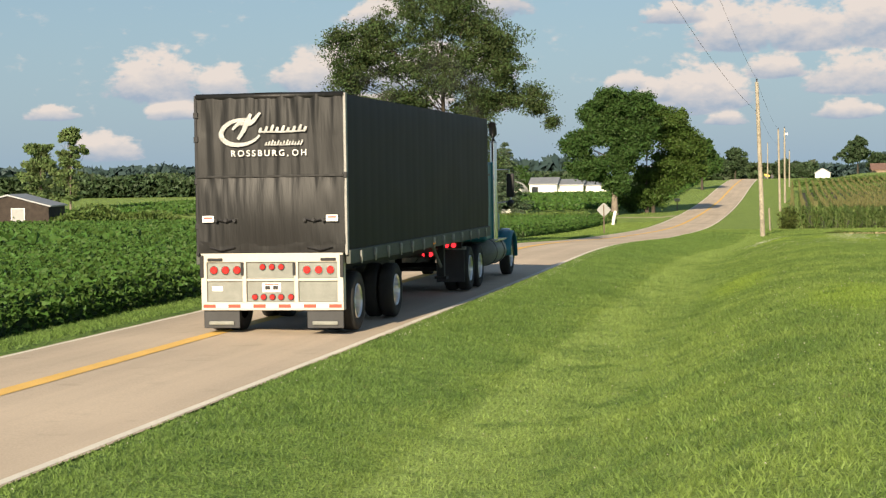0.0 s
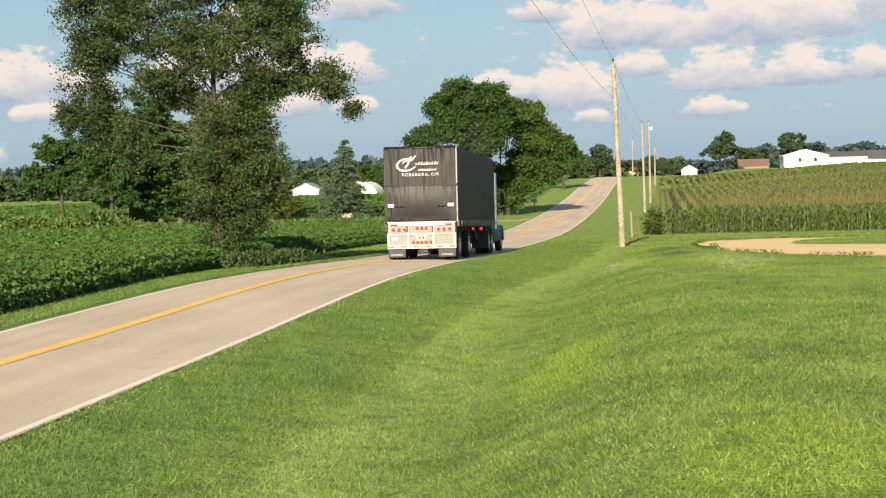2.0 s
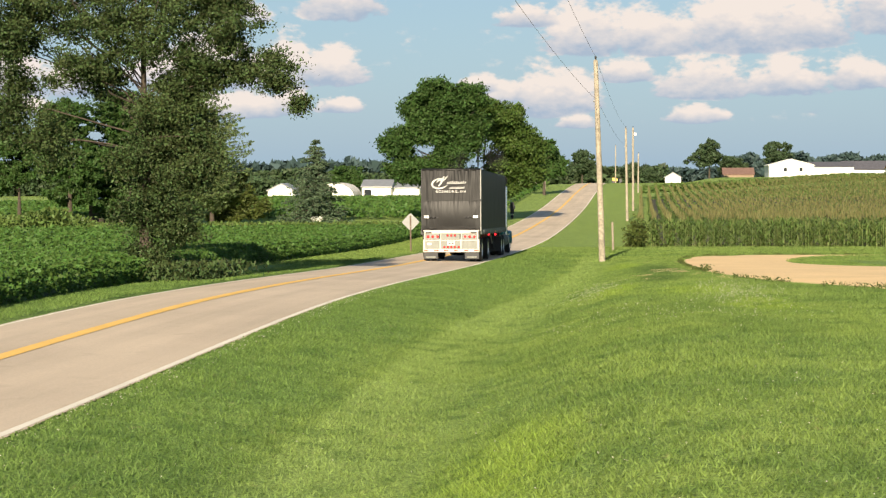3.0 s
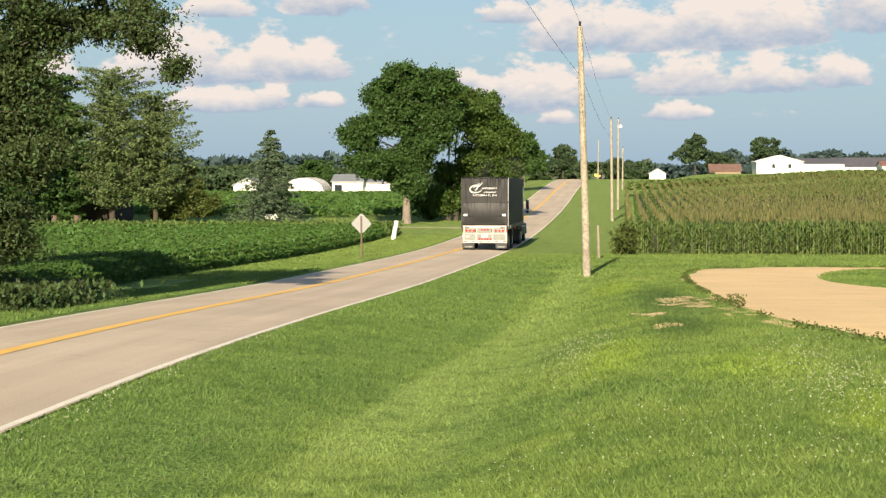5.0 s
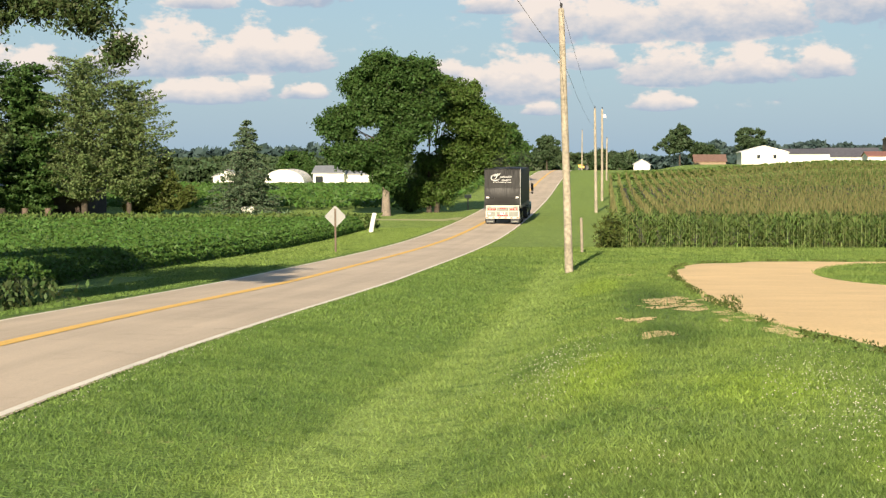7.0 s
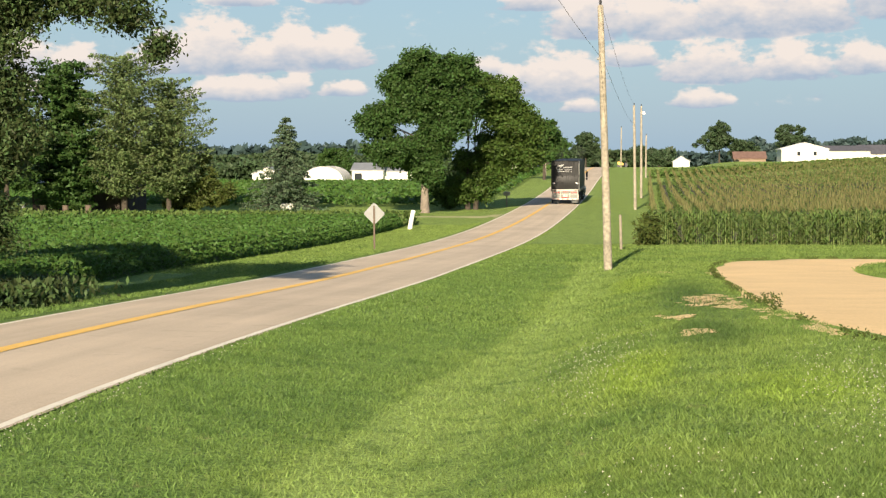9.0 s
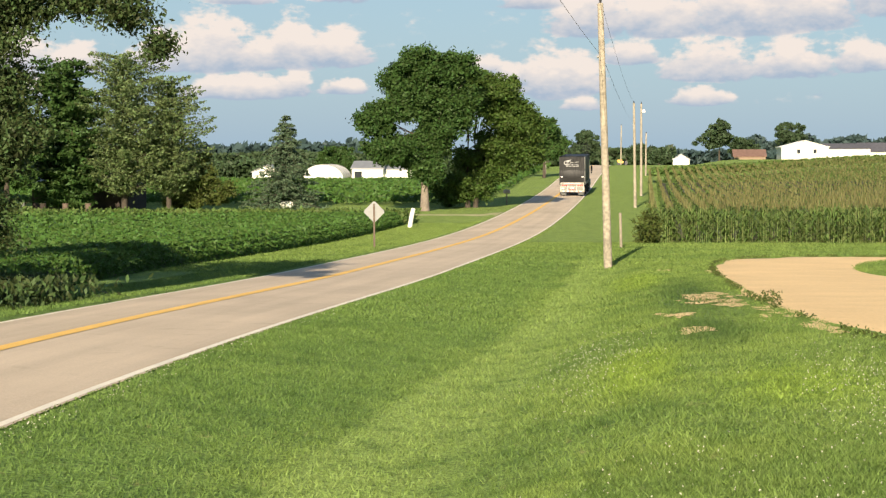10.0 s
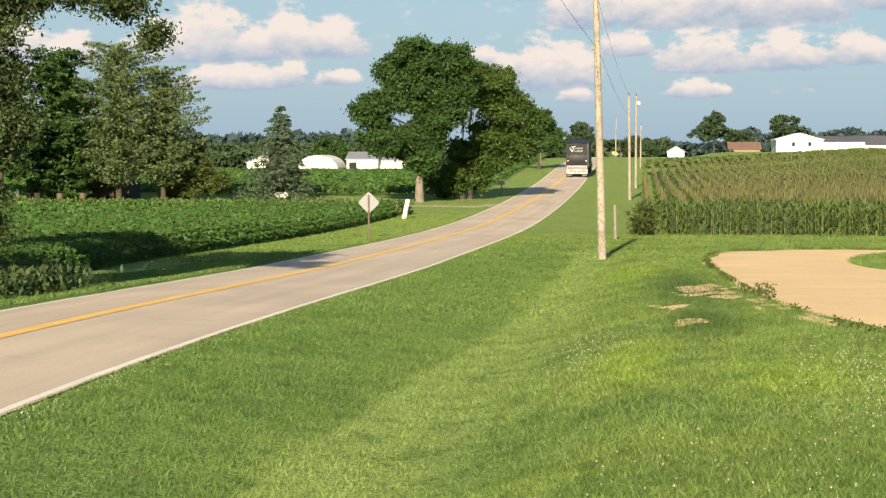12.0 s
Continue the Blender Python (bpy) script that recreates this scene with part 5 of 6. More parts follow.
M.update(
    tarp=tarp_material("black_vinyl_tarp", 0.35, 0.7),
    side_tarp=tarp_material("taut_black_vinyl_tarp", 0.02, 0.35),
    hook=mat("dull_buckle_steel", (0.34, 0.34, 0.32), 0.6, 0.3, 0.15, 9.0),
    cream=mat("cream_painted_steel", (0.56, 0.52, 0.44), 0.45, 0, 0.07, 2.5, 0.05, 30.0, coat=0.1),
    zinc=mat("galvanised_panel", (0.24, 0.25, 0.225), 0.6, 0.15, 0.14, 7.0, 0.1, 50.0),
    rubber=mat("tyre_rubber", (0.028, 0.027, 0.026), 0.85, 0, 0.2, 6.0, 0.3, 50.0),
    flap=mat("mudflap_rubber", (0.035, 0.037, 0.04), 0.6, 0, 0.15, 5.0),
    alloy=mat("polished_alloy", (0.78, 0.77, 0.75), 0.28, 0.95, 0.06, 8.0),
    chrome=mat("chrome", (0.85, 0.85, 0.86), 0.12, 1.0, 0.03, 8.0),
    chassis=mat("dark_chassis_steel", (0.045, 0.045, 0.045), 0.7, 0.3, 0.3, 4.0, 0.2, 30.0),
    rail=mat("dull_side_rail", (0.09, 0.10, 0.085), 0.6, 0.3, 0.25, 2.0, 0.2, 30.0),
    teal=mat("teal_truck_paint", (0.02, 0.19, 0.24), 0.4, 0.1, 0.1, 2.0, coat=0.15),
    black_metal=mat("black_painted_steel", (0.02, 0.02, 0.022), 0.4, 0.3, 0.1, 5.0),
    red_lens=glow("red_lamp_lens", (0.55, 0.02, 0.018), 0.04),
    brake=glow("lit_brake_lamp", (1.0, 0.03, 0.04), 1.1),
    amber=glow("amber_marker_lens", (0.75, 0.30, 0.05), 0.3),
    red_tape=mat("red_reflective_tape", (0.72, 0.07, 0.04), 0.4, 0, 0.08, 10.0),
    white_tape=mat("white_reflective_tape", (0.85, 0.84, 0.80), 0.4, 0, 0.05, 10.0),
    white_ink=mat("white_lettering", (0.82, 0.82, 0.80), 0.55, 0, 0.04, 8.0),
    cab_glass=mat("cab_glass", (0.02, 0.025, 0.03), 0.05, 0, 0.05, 3.0),
)


def lathe(bm, profile, seg=28, axis_x=0.0):
    """Turn (x, r) pairs round the x axis."""
    prev = None
    for x, r in profile:
        ring = [bm.verts.new((axis_x + x, r * math.cos(2 * math.pi * k / seg), r * math.sin(2 * math.pi * k / seg))) for k in range(seg)] if r > 1e-4 else [bm.verts.new((axis_x + x, 0, 0))]
        if prev:
            for k in range(seg):
                a, b = prev[k % len(prev)], prev[(k + 1) % len(prev)]
                c, d = ring[(k + 1) % len(ring)], ring[k % len(ring)]
                vs = []
                for v in (a, b, c, d):
                    if v not in vs:
                        vs.append(v)
                if len(vs) > 2:
                    bm.faces.new(vs)
        prev = ring


def axle(y, dual=True, half=1.28):
    """A turning axle with its tyres and rims; its middle is the hub line."""
    bm = bmesh.new()
    cyl(bm, (-half + 0.3, 0, 0), (half - 0.3, 0, 0), 0.07, 0.07, 10)
    ob = part("axle", bm, M["chassis"], truck)
    ob.location = (0, y, TYRE_R)
    for s in (-1, 1):
        for k in range(2 if dual else 1):
            bm = bmesh.new()
            o = s * (half - 0.14 - 0.30 * k)
            lathe(bm, [(-0.10, 0.29), (-0.135, 0.36), (-0.135, 0.44), (-0.115, 0.485), (-0.07, 0.5), (0.07, 0.5), (0.115, 0.485), (0.135, 0.44), (0.135, 0.36), (0.10, 0.29)], 32, o)
            part("tyre", bm, M["rubber"], ob, smooth=True)
        bm = bmesh.new()
        e = half - 0.14
        lathe(bm, [(s * (e + 0.11), 0.295), (s * (e + 0.125), 0.28), (s * (e + 0.10), 0.255), (s * (e - 0.02), 0.24), (s * (e - 0.04), 0.15), (s * (e + 0.02), 0.12), (s * (e + 0.05), 0.08), (s * (e + 0.05), 0.0)], 24)
        for k in range(10):
            a = 2 * math.pi * k / 10
            cyl(bm, (s * (e - 0.04), 0.19 * math.cos(a), 0.19 * math.sin(a)), (s * (e + 0.0), 0.19 * math.cos(a), 0.19 * math.sin(a)), 0.018, 0.018, 6)
        bmesh.ops.recalc_face_normals(bm, faces=bm.faces[:])
        part("rim", bm, M["alloy"], ob, "polished alloy wheel rim")
    return ob


truck = empty("truck", 0, 0, 0, "teal semi truck pulling a black tarp-covered flatbed trailer", "truck")
TOPZ, DECK, LEN = 4.0, 1.36, 14.5


def solid(name, boxes, material, parent=None, label="", bevel=0.0, smooth=False):
    bm = bmesh.new()
    for b in boxes:
        box(bm, *b, bevel)
    return part(name, bm, M[material], parent or truck, label, smooth)


def build_tarp():
    # rear curtain: gathered vinyl with folds, a seam and a sagging hem
    def sheet(name, nx, nz, f, material="tarp", label=""):
        verts, faces = [], []
        for j in range(nz + 1):
            for i in range(nx + 1):
                verts.append(f(i / nx, j / nz))
        for j in range(nz):
            for i in range(nx):
                a = j * (nx + 1) + i
                faces.append((a, a + 1, a + nx + 2, a + nx + 1))
        o = mesh_object(name, verts, faces, M[material], True)
        o.parent = truck
        if label:
            o["label"] = label
        return o

    def folds(x, z, amp):
        return amp * (math.sin(x * 21 + 1.4 * noise.noise((x * 2, z * 0.6, 2))) * 0.5 + noise.noise((x * 7, z * 1.3, 5)) + 0.5 * noise.noise((x * 16, z * 1.1, 8)))

    def upper(u, v):
        x, z = -1.27 + 2.54 * u, 2.62 + (TOPZ - 0.03 - 2.62) * v
        return (x, -0.01 + folds(x, z, 0.010 + 0.010 * (v > 0.5) * v) - 0.02 * (1 - v) * math.sin(math.pi * u), z)

    def lower(u, v):
        x = -1.27 + 2.54 * u
        z = 1.50 + 1.14 * v
        pinch = math.exp(-((u - 0.1) / 0.12) ** 2) + math.exp(-((u - 0.88) / 0.12) ** 2)
        belly = 0.06 * math.sin(math.pi * v) * math.sin(math.pi * u)
        return (x * (1 - 0.015 * math.sin(math.pi * v)), -0.035 - belly + folds(x, z, 0.012 * v**2 + 0.012 * pinch * math.sin(6 * v + 9 * u)), z - 0.03 * math.sin(math.pi * u) * (1 - v))

    def hem(u, v):
        x = -1.25 + 2.5 * u
        z = 1.33 + 0.20 * v
        return (x, -0.02 - 0.02 * v + 0.008 * noise.noise((x * 9, z * 9, 1)), z - 0.055 * math.sin(math.pi * u) ** 0.6 * (1 - v) + 0.03 * abs(2 * u - 1) ** 6)

    sheet("rear_curtain", 110, 26, upper, label="black vinyl rear curtain with gathered folds")
    sheet("rear_curtain", 110, 30, lower, label="slack black vinyl rear curtain")
    sheet("hem_flap", 80, 6, hem)
    solid("seam_strap", [(-1.26, 1.26, -0.055, -0.02, 2.605, 2.645)], "tarp", bevel=0.008)
    for s in (-1, 1):
        def side(u, v, s=s):
            y, z = LEN * u, DECK + 0.02 + (TOPZ - 0.06 - DECK) * v
            rib = 0.004 * (abs(((y / 0.61) % 1.0) - 0.5) * 2) ** 3
            return (s * (1.285 - rib + 0.012 * noise.noise((y * 0.7, z * 1.2, 3 + s)) - 0.03 * max(0, v - 0.95) * 20 * 0.5), y, z)

        o = sheet("side_curtain", 150, 14, side, "side_tarp", label="taut black vinyl side curtain")

    def roof(u, v):
        x, y = -1.27 + 2.54 * u, LEN * v
        return (x, y, TOPZ - 0.06 + 0.07 * math.sin(math.pi * u) ** 0.5 - 0.02 * abs(math.sin(y * math.pi / 1.22)))

    sheet("roof_tarp", 12, 96, roof, label="black vinyl roof over hidden bows")
    solid("front_wall", [(-1.27, 1.27, LEN - 0.02, LEN + 0.04, DECK, TOPZ - 0.02)], "tarp", bevel=0.015)
    for s in (-1, 1):
        solid("corner_post", [(s * 1.275 - 0.024, s * 1.275 + 0.024, -0.02, 0.09, DECK - 0.05, TOPZ - 0.02)], "hook" if s > 0 else "black_metal", label="dull aluminium corner post" if s > 0 else "", bevel=0.01)
        for z in (1.75, 2.5, 3.2, 3.6) if s < 0 else (2.58,):
            solid("hinge", [(s * 1.27 - 0.04, s * 1.27 + 0.04, -0.035, 0.03, z, z + 0.1)], "black_metal", bevel=0.01)
    # header roll
    bm = bmesh.new()
    cyl(bm, (-1.27, 0.03, TOPZ - 0.05), (1.27, 0.03, TOPZ - 0.05), 0.055, 0.055, 10)
    part("header_roll", bm, M["tarp"], truck, smooth=True)
    # reflectors and tie straps
    for s in (-1, 1):
        solid("reflector", [(s * 1.06 - 0.10, s * 1.06 + 0.10, -0.105, -0.085, 1.87, 1.98)], "white_tape", label="white and red reflector tag", bevel=0.004)
        solid("reflector_band", [(s * 1.06 - 0.07, s * 1.06 + 0.07, -0.110, -0.104, 1.93, 1.955)], "red_tape")
        bm = bmesh.new()
        tube(bm, [(s * 0.92, -0.10, 1.91), (s * 0.75, -0.13, 1.885), (s * 0.6, -0.12, 1.92)], 0.014, 0.014, 6)
        for q in (0.92, 0.75, 0.6):
            cyl(bm, (s * q, -0.15, 1.9), (s * q, -0.09, 1.9), 0.03, 0.03, 8)
        part("tie_strap", bm, M["black_metal"], truck)
        bm = bmesh.new()
        tube(bm, [(s * 1.05, -0.07, 1.45), (s * 0.85, -0.09, 1.40), (s * 0.62, -0.07, 1.45)], 0.014, 0.014, 6)
        part("tie_strap", bm, M["black_metal"], truck)


def stroke(name, pts, w, y, parent):
    """A painted stroke of changing width along points in the plane of the rear curtain."""
    bm = bmesh.new()
    n = len(pts)
    L, R = [], []
    for i, (x, z) in enumerate(pts):
        a, b = Vector(pts[max(i - 1, 0)]), Vector(pts[min(i + 1, n - 1)])
        d = (b - a).normalized()
        ww = w * (0.35 + 0.65 * math.sin(math.pi * (i + 0.6) / (n + 0.2)))
        L.append(bm.verts.new((x - d.y * ww, y, z + d.x * ww)))
        R.append(bm.verts.new((x + d.y * ww, y, z - d.x * ww)))
    for i in range(n - 1):
        bm.faces.new((L[i], R[i], R[i + 1], L[i + 1]))
    bmesh.ops.solidify(bm, geom=bm.faces[:], thickness=0.004)
    return part(name, bm, M["white_ink"], parent)


def build_emblem():
    y = -0.075
    # a plain swash and bars stand for the firm's mark
    arc = [(-0.47 + 0.34 * math.cos(a) - 0.06 * math.sin(a), 3.36 + 0.20 * math.sin(a) + 0.07 * math.cos(a)) for a in [math.radians(d) for d in range(50, 335, 12)]]
    stroke("emblem", arc, 0.040, y, truck)["label"] = "plain white swash emblem"
    stroke("emblem", [(-0.62 + 0.06 * i, 3.40 + 0.03 * i + 0.05 * math.sin(i * 0.9)) for i in range(9)], 0.040, y, truck)
    stroke("emblem", [(-0.30, 3.66), (-0.36, 3.54), (-0.43, 3.38), (-0.53, 3.24)], 0.040, y, truck)
    for x0, x1, z, h, n, w in ((-0.16, 0.60, 3.40, 0.10, 9, 0.026), (-0.06, 0.54, 3.17, 0.075, 13, 0.015)):
        for i in range(n):
            x = x0 + (x1 - x0) * i / (n - 1)
            tall = h * (0.75 + 0.45 * ((i * 7) % 5) / 4)
            stroke("emblem", [(x, z - h / 2), (x + 0.25 * tall, z - h / 2 + tall * 0.5), (x + 0.45 * tall, z - h / 2 + tall)], w, y, truck)
        stroke("emblem", [(x0, z - h / 2 + 0.01), ((x0 + x1) / 2, z - h / 2 + 0.004), (x1, z - h / 2 + 0.016)], w * 0.6, y, truck)
    for word, x in (("ROSSBURG,", -0.16), ("OH", 0.52)):
        cu = bpy.data.curves.new("lettering", "FONT")
        cu.body, cu.size, cu.extrude, cu.align_x, cu.space_character = word, 0.145, 0.002, "CENTER", 1.42
        tmp = bpy.data.objects.new("lettering", cu)
        scene.collection.objects.link(tmp)
        me = bpy.data.meshes.new_from_object(tmp.evaluated_get(bpy.context.evaluated_depsgraph_get()))
        bpy.data.objects.remove(tmp)
        me.materials.clear()
        me.materials.append(M["white_ink"])
        o = new("lettering", me)
        o.parent = truck
        o.location, o.rotation_euler = (x, y, 2.96), (radians(90), 0, 0)
        o["label"] = "white capital letters naming the home town"


def build_tail():
    # cream rear frame with galvanised panels, lamps and a reflective strip
    solid("top_beam", [(-1.22, 1.22, -0.04, 0.16, 1.20, 1.35)], "cream", label="cream painted rear beam", bevel=0.012)
    solid("bottom_beam", [(-1.22, 1.22, -0.04, 0.14, 0.40, 0.54)], "cream", label="cream painted rear bumper", bevel=0.012)
    for x in (-1.17, 1.17):
        solid("side_post", [(x - 0.05, x + 0.05, -0.045, 0.14, 0.535, 1.205)], "cream", bevel=0.01)
    for x in (-0.47, 0.42):
        solid("post", [(x - 0.035, x + 0.035, -0.05, 0.1, 0.535, 1.205)], "cream", bevel=0.01)
        solid("hinge", [(x - 0.055, x - 0.005, -0.07, -0.03, 0.98, 1.2)], "black_metal", bevel=0.008)
    for x in (-1.2, 1.2):
        solid("hinge", [(x - 0.03, x + 0.03, -0.075, -0.03, 0.95, 1.32)], "black_metal", bevel=0.008)
    solid("middle_beam", [(-1.12, 1.12, -0.035, 0.08, 0.885, 0.93)], "cream", bevel=0.008)
    for x0, x1 in ((-1.115, -0.51), (-0.43, 0.38), (0.46, 1.115)):
        for z0, z1 in ((0.935, 1.195), (0.545, 0.88)):
            solid("panel", [(x0, x1, 0.0, 0.03, z0, z1)], "zinc", label="dull galvanised steel panel")
    for xs, z, r in (((-1.0, -0.80, -0.60), 1.07, 0.064), ((0.60, 0.80, 1.0), 1.07, 0.064), ((-0.16, 0.0, 0.16), 1.12, 0.046), ((-0.30, -0.15, 0.0, 0.15, 0.32), 0.62, 0.045)):
        for x in xs:
            bm = bmesh.new()
            cyl(bm, (x, 0.0, z), (x, -0.028, z), r * 1.22, r * 1.15, 20)
            o = part("tail_lamp", bm, M["chrome"] if r > 0.05 else M["black_metal"], truck)
            bm = bmesh.new()
            cyl(bm, (x, -0.026, z), (x, -0.045, z), r, r * 0.8, 20)
            part("lens", bm, M["red_lens"], o, "round red lamp lens")
    for i in range(11):
        x = -1.08 + 0.216 * i
        solid("reflective_tape", [(x - 0.106, x + 0.106, -0.046, -0.042, 0.445, 0.50)], "red_tape" if i % 2 == 0 else "white_tape")
    plate = solid("number_plate", [(-0.17, 0.15, -0.02, -0.004, 0.70, 0.86)], "white_tape", label="white number plate with dark bars", bevel=0.004)
    for x in (-0.075, 0.06):
        solid("plate_bar", [(x - 0.045, x + 0.045, -0.024, -0.019, 0.745, 0.81)], "chassis", plate)
    solid("plate_band", [(-0.13, 0.11, -0.024, -0.019, 0.825, 0.845)], "red_tape", plate)
    solid("placard", [(-1.04, -0.86, -0.008, 0.0, 0.72, 0.80)], "white_tape", label="small white placard")
    solid("latch", [(-1.1, -0.84, -0.06, -0.03, 1.22, 1.27)], "black_metal", bevel=0.008)
    solid("latch", [(0.84, 1.1, -0.06, -0.03, 1.22, 1.27)], "black_metal", bevel=0.008)
    for s in (-1, 1):
        f = solid("mudflap", [(s * 0.89 - 0.31, s * 0.89 + 0.31, 0.02, 0.05, 0.10, 0.40)], "flap", label="dark rubber mudflap with a chrome weight", bevel=0.01)
        solid("weight", [(s * 0.89 - 0.22, s * 0.89 + 0.22, -0.005, 0.02, 0.15, 0.22)], "zinc", f, bevel=0.02)
    # chassis
    for s in (-1, 1):
        solid("frame_rail", [(s * 0.5 - 0.06, s * 0.5 + 0.06, 0.3, LEN - 0.2, 0.92, 1.25)], "chassis")
        solid("side_rail", [(s * 1.29 - 0.04, s * 1.29 + 0.04, 0.05, LEN, 1.16, DECK + 0.03)], "rail", label="dull green-grey deck side rail", bevel=0.01)
        for i in range(13):
            y = 0.75 + i * 1.08
            bm = bmesh.new()
            box(bm, s * 1.335 - 0.03, s * 1.335 + 0.03, y - 0.04, y + 0.07, 1.24, 1.36, 0.012)
            cyl(bm, (s * 1.35, y, 1.27), (s * 1.35, y + 0.02, 1.14), 0.025, 0.012, 8)
            part("curtain_hook", bm, M["hook"], truck, "pale curtain buckle")
        solid("marker_lamp", [(s * 1.33, s * 1.36, 7.2, 7.34, 1.22, 1.30)], "amber", label="amber side marker", bevel=0.006)
    for i in range(15):
        y = 0.6 + i * 0.95
        solid("cross_member", [(-1.25, 1.25, y - 0.05, y + 0.05, 1.22, 1.34)], "chassis")
    solid("deck", [(-1.27, 1.27, 0.1, LEN, 1.33, DECK)], "chassis")
    for y in (0.85, 3.95):
        for x in (-0.52, 0.52):
            solid("suspension", [(x - 0.1, x + 0.1, y - 0.55, y + 0.55, 0.55, 0.95)], "chassis", bevel=0.04)
    # landing gear
    for s in (-1, 1):
        leg = solid("landing_leg", [(s * 0.95 - 0.07, s * 0.95 + 0.07, 10.0, 10.16, 0.42, 1.25)], "chassis", bevel=0.01)
        solid("shoe", [(s * 0.95 - 0.13, s * 0.95 + 0.13, 9.95, 10.2, 0.36, 0.42)], "chassis", leg)
        bm = bmesh.new()
        cyl(bm, (s * 0.95, 10.08, 0.6), (s * 0.95, 8.9, 1.2), 0.035, 0.035, 8)
        part("brace", bm, M["zinc"], leg, "pale diagonal brace")
    # tool box and spare bumper bar under the deck
    solid("tool_box", [(-0.95, 0.2, 8.2, 8.75, 0.62, 1.12)], "zinc", bevel=0.02)
    solid("spray_guard", [(-1.2, -0.6, 6.6, 8.2, 0.45, 1.1)], "chassis", bevel=0.02)


def build_tractor():
    F0 = 12.0
    for s in (-1, 1):
        solid("frame_rail", [(s * 0.42 - 0.05, s * 0.42 + 0.05, F0 - 0.9, 20.2, 0.72, 0.98)], "chassis")
        f = solid("mudflap", [(s * 0.93 - 0.32, s * 0.93 + 0.32, F0 - 0.75, F0 - 0.72, 0.22, 0.95)], "flap", bevel=0.01)
        solid("flap_bracket", [(s * 0.93 - 0.36, s * 0.93 + 0.36, F0 - 0.78, F0 - 0.70, 0.95, 1.02)], "zinc", f)
        bm = bmesh.new()
        cyl(bm, (s * 0.98, 15.25, 0.72), (s * 0.98, 17.15, 0.72), 0.33, 0.33, 24)
        tank = part("fuel_tank", bm, M["zinc"], truck, "round aluminium fuel tank", True)
        for y in (15.6, 16.75):
            bm = bmesh.new()
            cyl(bm, (s * 0.98, y - 0.03, 0.72), (s * 0.98, y + 0.03, 0.72), 0.345, 0.345, 24)
            part("tank_strap", bm, M["black_metal"], tank)
        solid("step", [(s * 1.1 - 0.15, s * 1.1 + 0.2, 15.9, 17.2, 0.98, 1.02)], "alloy", tank)
        # exhaust stack
        bm = bmesh.new()
        tube(bm, [(s * 1.17, 16.08, 0.95), (s * 1.17, 16.08, 3.35), (s * 1.17, 16.08, 3.45)], 0.085, 0.085, 14)
        st = part("exhaust_pipe", bm, M["chrome"], truck, "tall chrome exhaust stack", True)
        bm = bmesh.new()
        tube(bm, [(s * 1.17, 16.08, 3.42), (s * 1.17, 16.08, 3.62), (s * 1.17, 16.02, 3.78), (s * 1.17, 15.92, 3.86)], 0.10, 0.095, 14)
        part("stack_tip", bm, M["black_metal"], st, "sooty curved stack tip", True)
        # mirrors
        bm = bmesh.new()
        tube(bm, [(s * 1.08, 17.0, 2.75), (s * 1.42, 17.05, 2.75), (s * 1.45, 17.05, 1.95), (s * 1.08, 17.0, 1.9)], 0.018, 0.018, 6)
        mr = part("mirror_arm", bm, M["chrome"], truck)
        bm = bmesh.new()
        box(bm, s * 1.44 - 0.10, s * 1.44 + 0.10, 17.02, 17.1, 2.05, 2.65, 0.025)
        part("mirror", bm, M["black_metal"], mr, "tall black wing mirror")
        bm = bmesh.new()
        bmesh.ops.create_uvsphere(bm, u_segments=12, v_segments=8, radius=0.09, matrix=Matrix.Translation((s * 1.44, 17.03, 1.9)))
        part("round_mirror", bm, M["black_metal"], mr, smooth=True)
        # fenders over the steering wheels
        bm = bmesh.new()
        prev = None
        for k in range(11):
            a = math.radians(-8 + 190 * k / 10)
            ring = [bm.verts.new((s * xx, 18.75 + rr * math.cos(a), 0.55 + rr * math.sin(a))) for xx, rr in ((0.78, 0.62), (1.2, 0.62), (1.27, 0.58))]
            if prev:
                for i in range(2):
                    bm.faces.new((prev[i], prev[i + 1], ring[i + 1], ring[i]))
            prev = ring
        bmesh.ops.recalc_face_normals(bm, faces=bm.faces[:])
        bmesh.ops.solidify(bm, geom=bm.faces[:], thickness=0.03)
        part("fender", bm, M["teal"], truck, "teal wheel fender", True)
        solid("headlamp", [(s * 0.95 - 0.13, s * 0.95 + 0.13, 19.3, 19.42, 1.0, 1.2)], "chrome", bevel=0.03)
    # sleeper, cab and hood
    solid("sleeper", [(-1.12, 1.12, 15.15, 16.1, 0.98, 2.95)], "teal", label="teal painted sleeper box", bevel=0.08)
    solid("sleeper_handle", [(1.12, 1.135, 15.45, 15.75, 2.6, 2.65)], "black_metal")
    bm = bmesh.new()
    pr = [(16.1, 1.0), (17.55, 1.0), (17.55, 1.9), (17.2, 2.75), (16.1, 2.82)]
    a = [bm.verts.new((-1.05, p, q)) for p, q in pr]
    b = [bm.verts.new((1.05, p, q)) for p, q in pr]
    bm.faces.new(a)
    bm.faces.new(b[::-1])
    for i in range(5):
        bm.faces.new((a[i], b[i], b[(i + 1) % 5], a[(i + 1) % 5]))
    bmesh.ops.recalc_face_normals(bm, faces=bm.faces[:])
    bmesh.ops.bevel(bm, geom=bm.edges[:], offset=0.06, segments=2, affect="EDGES")
    cab = part("cab", bm, M["teal"], truck, "teal painted cab")
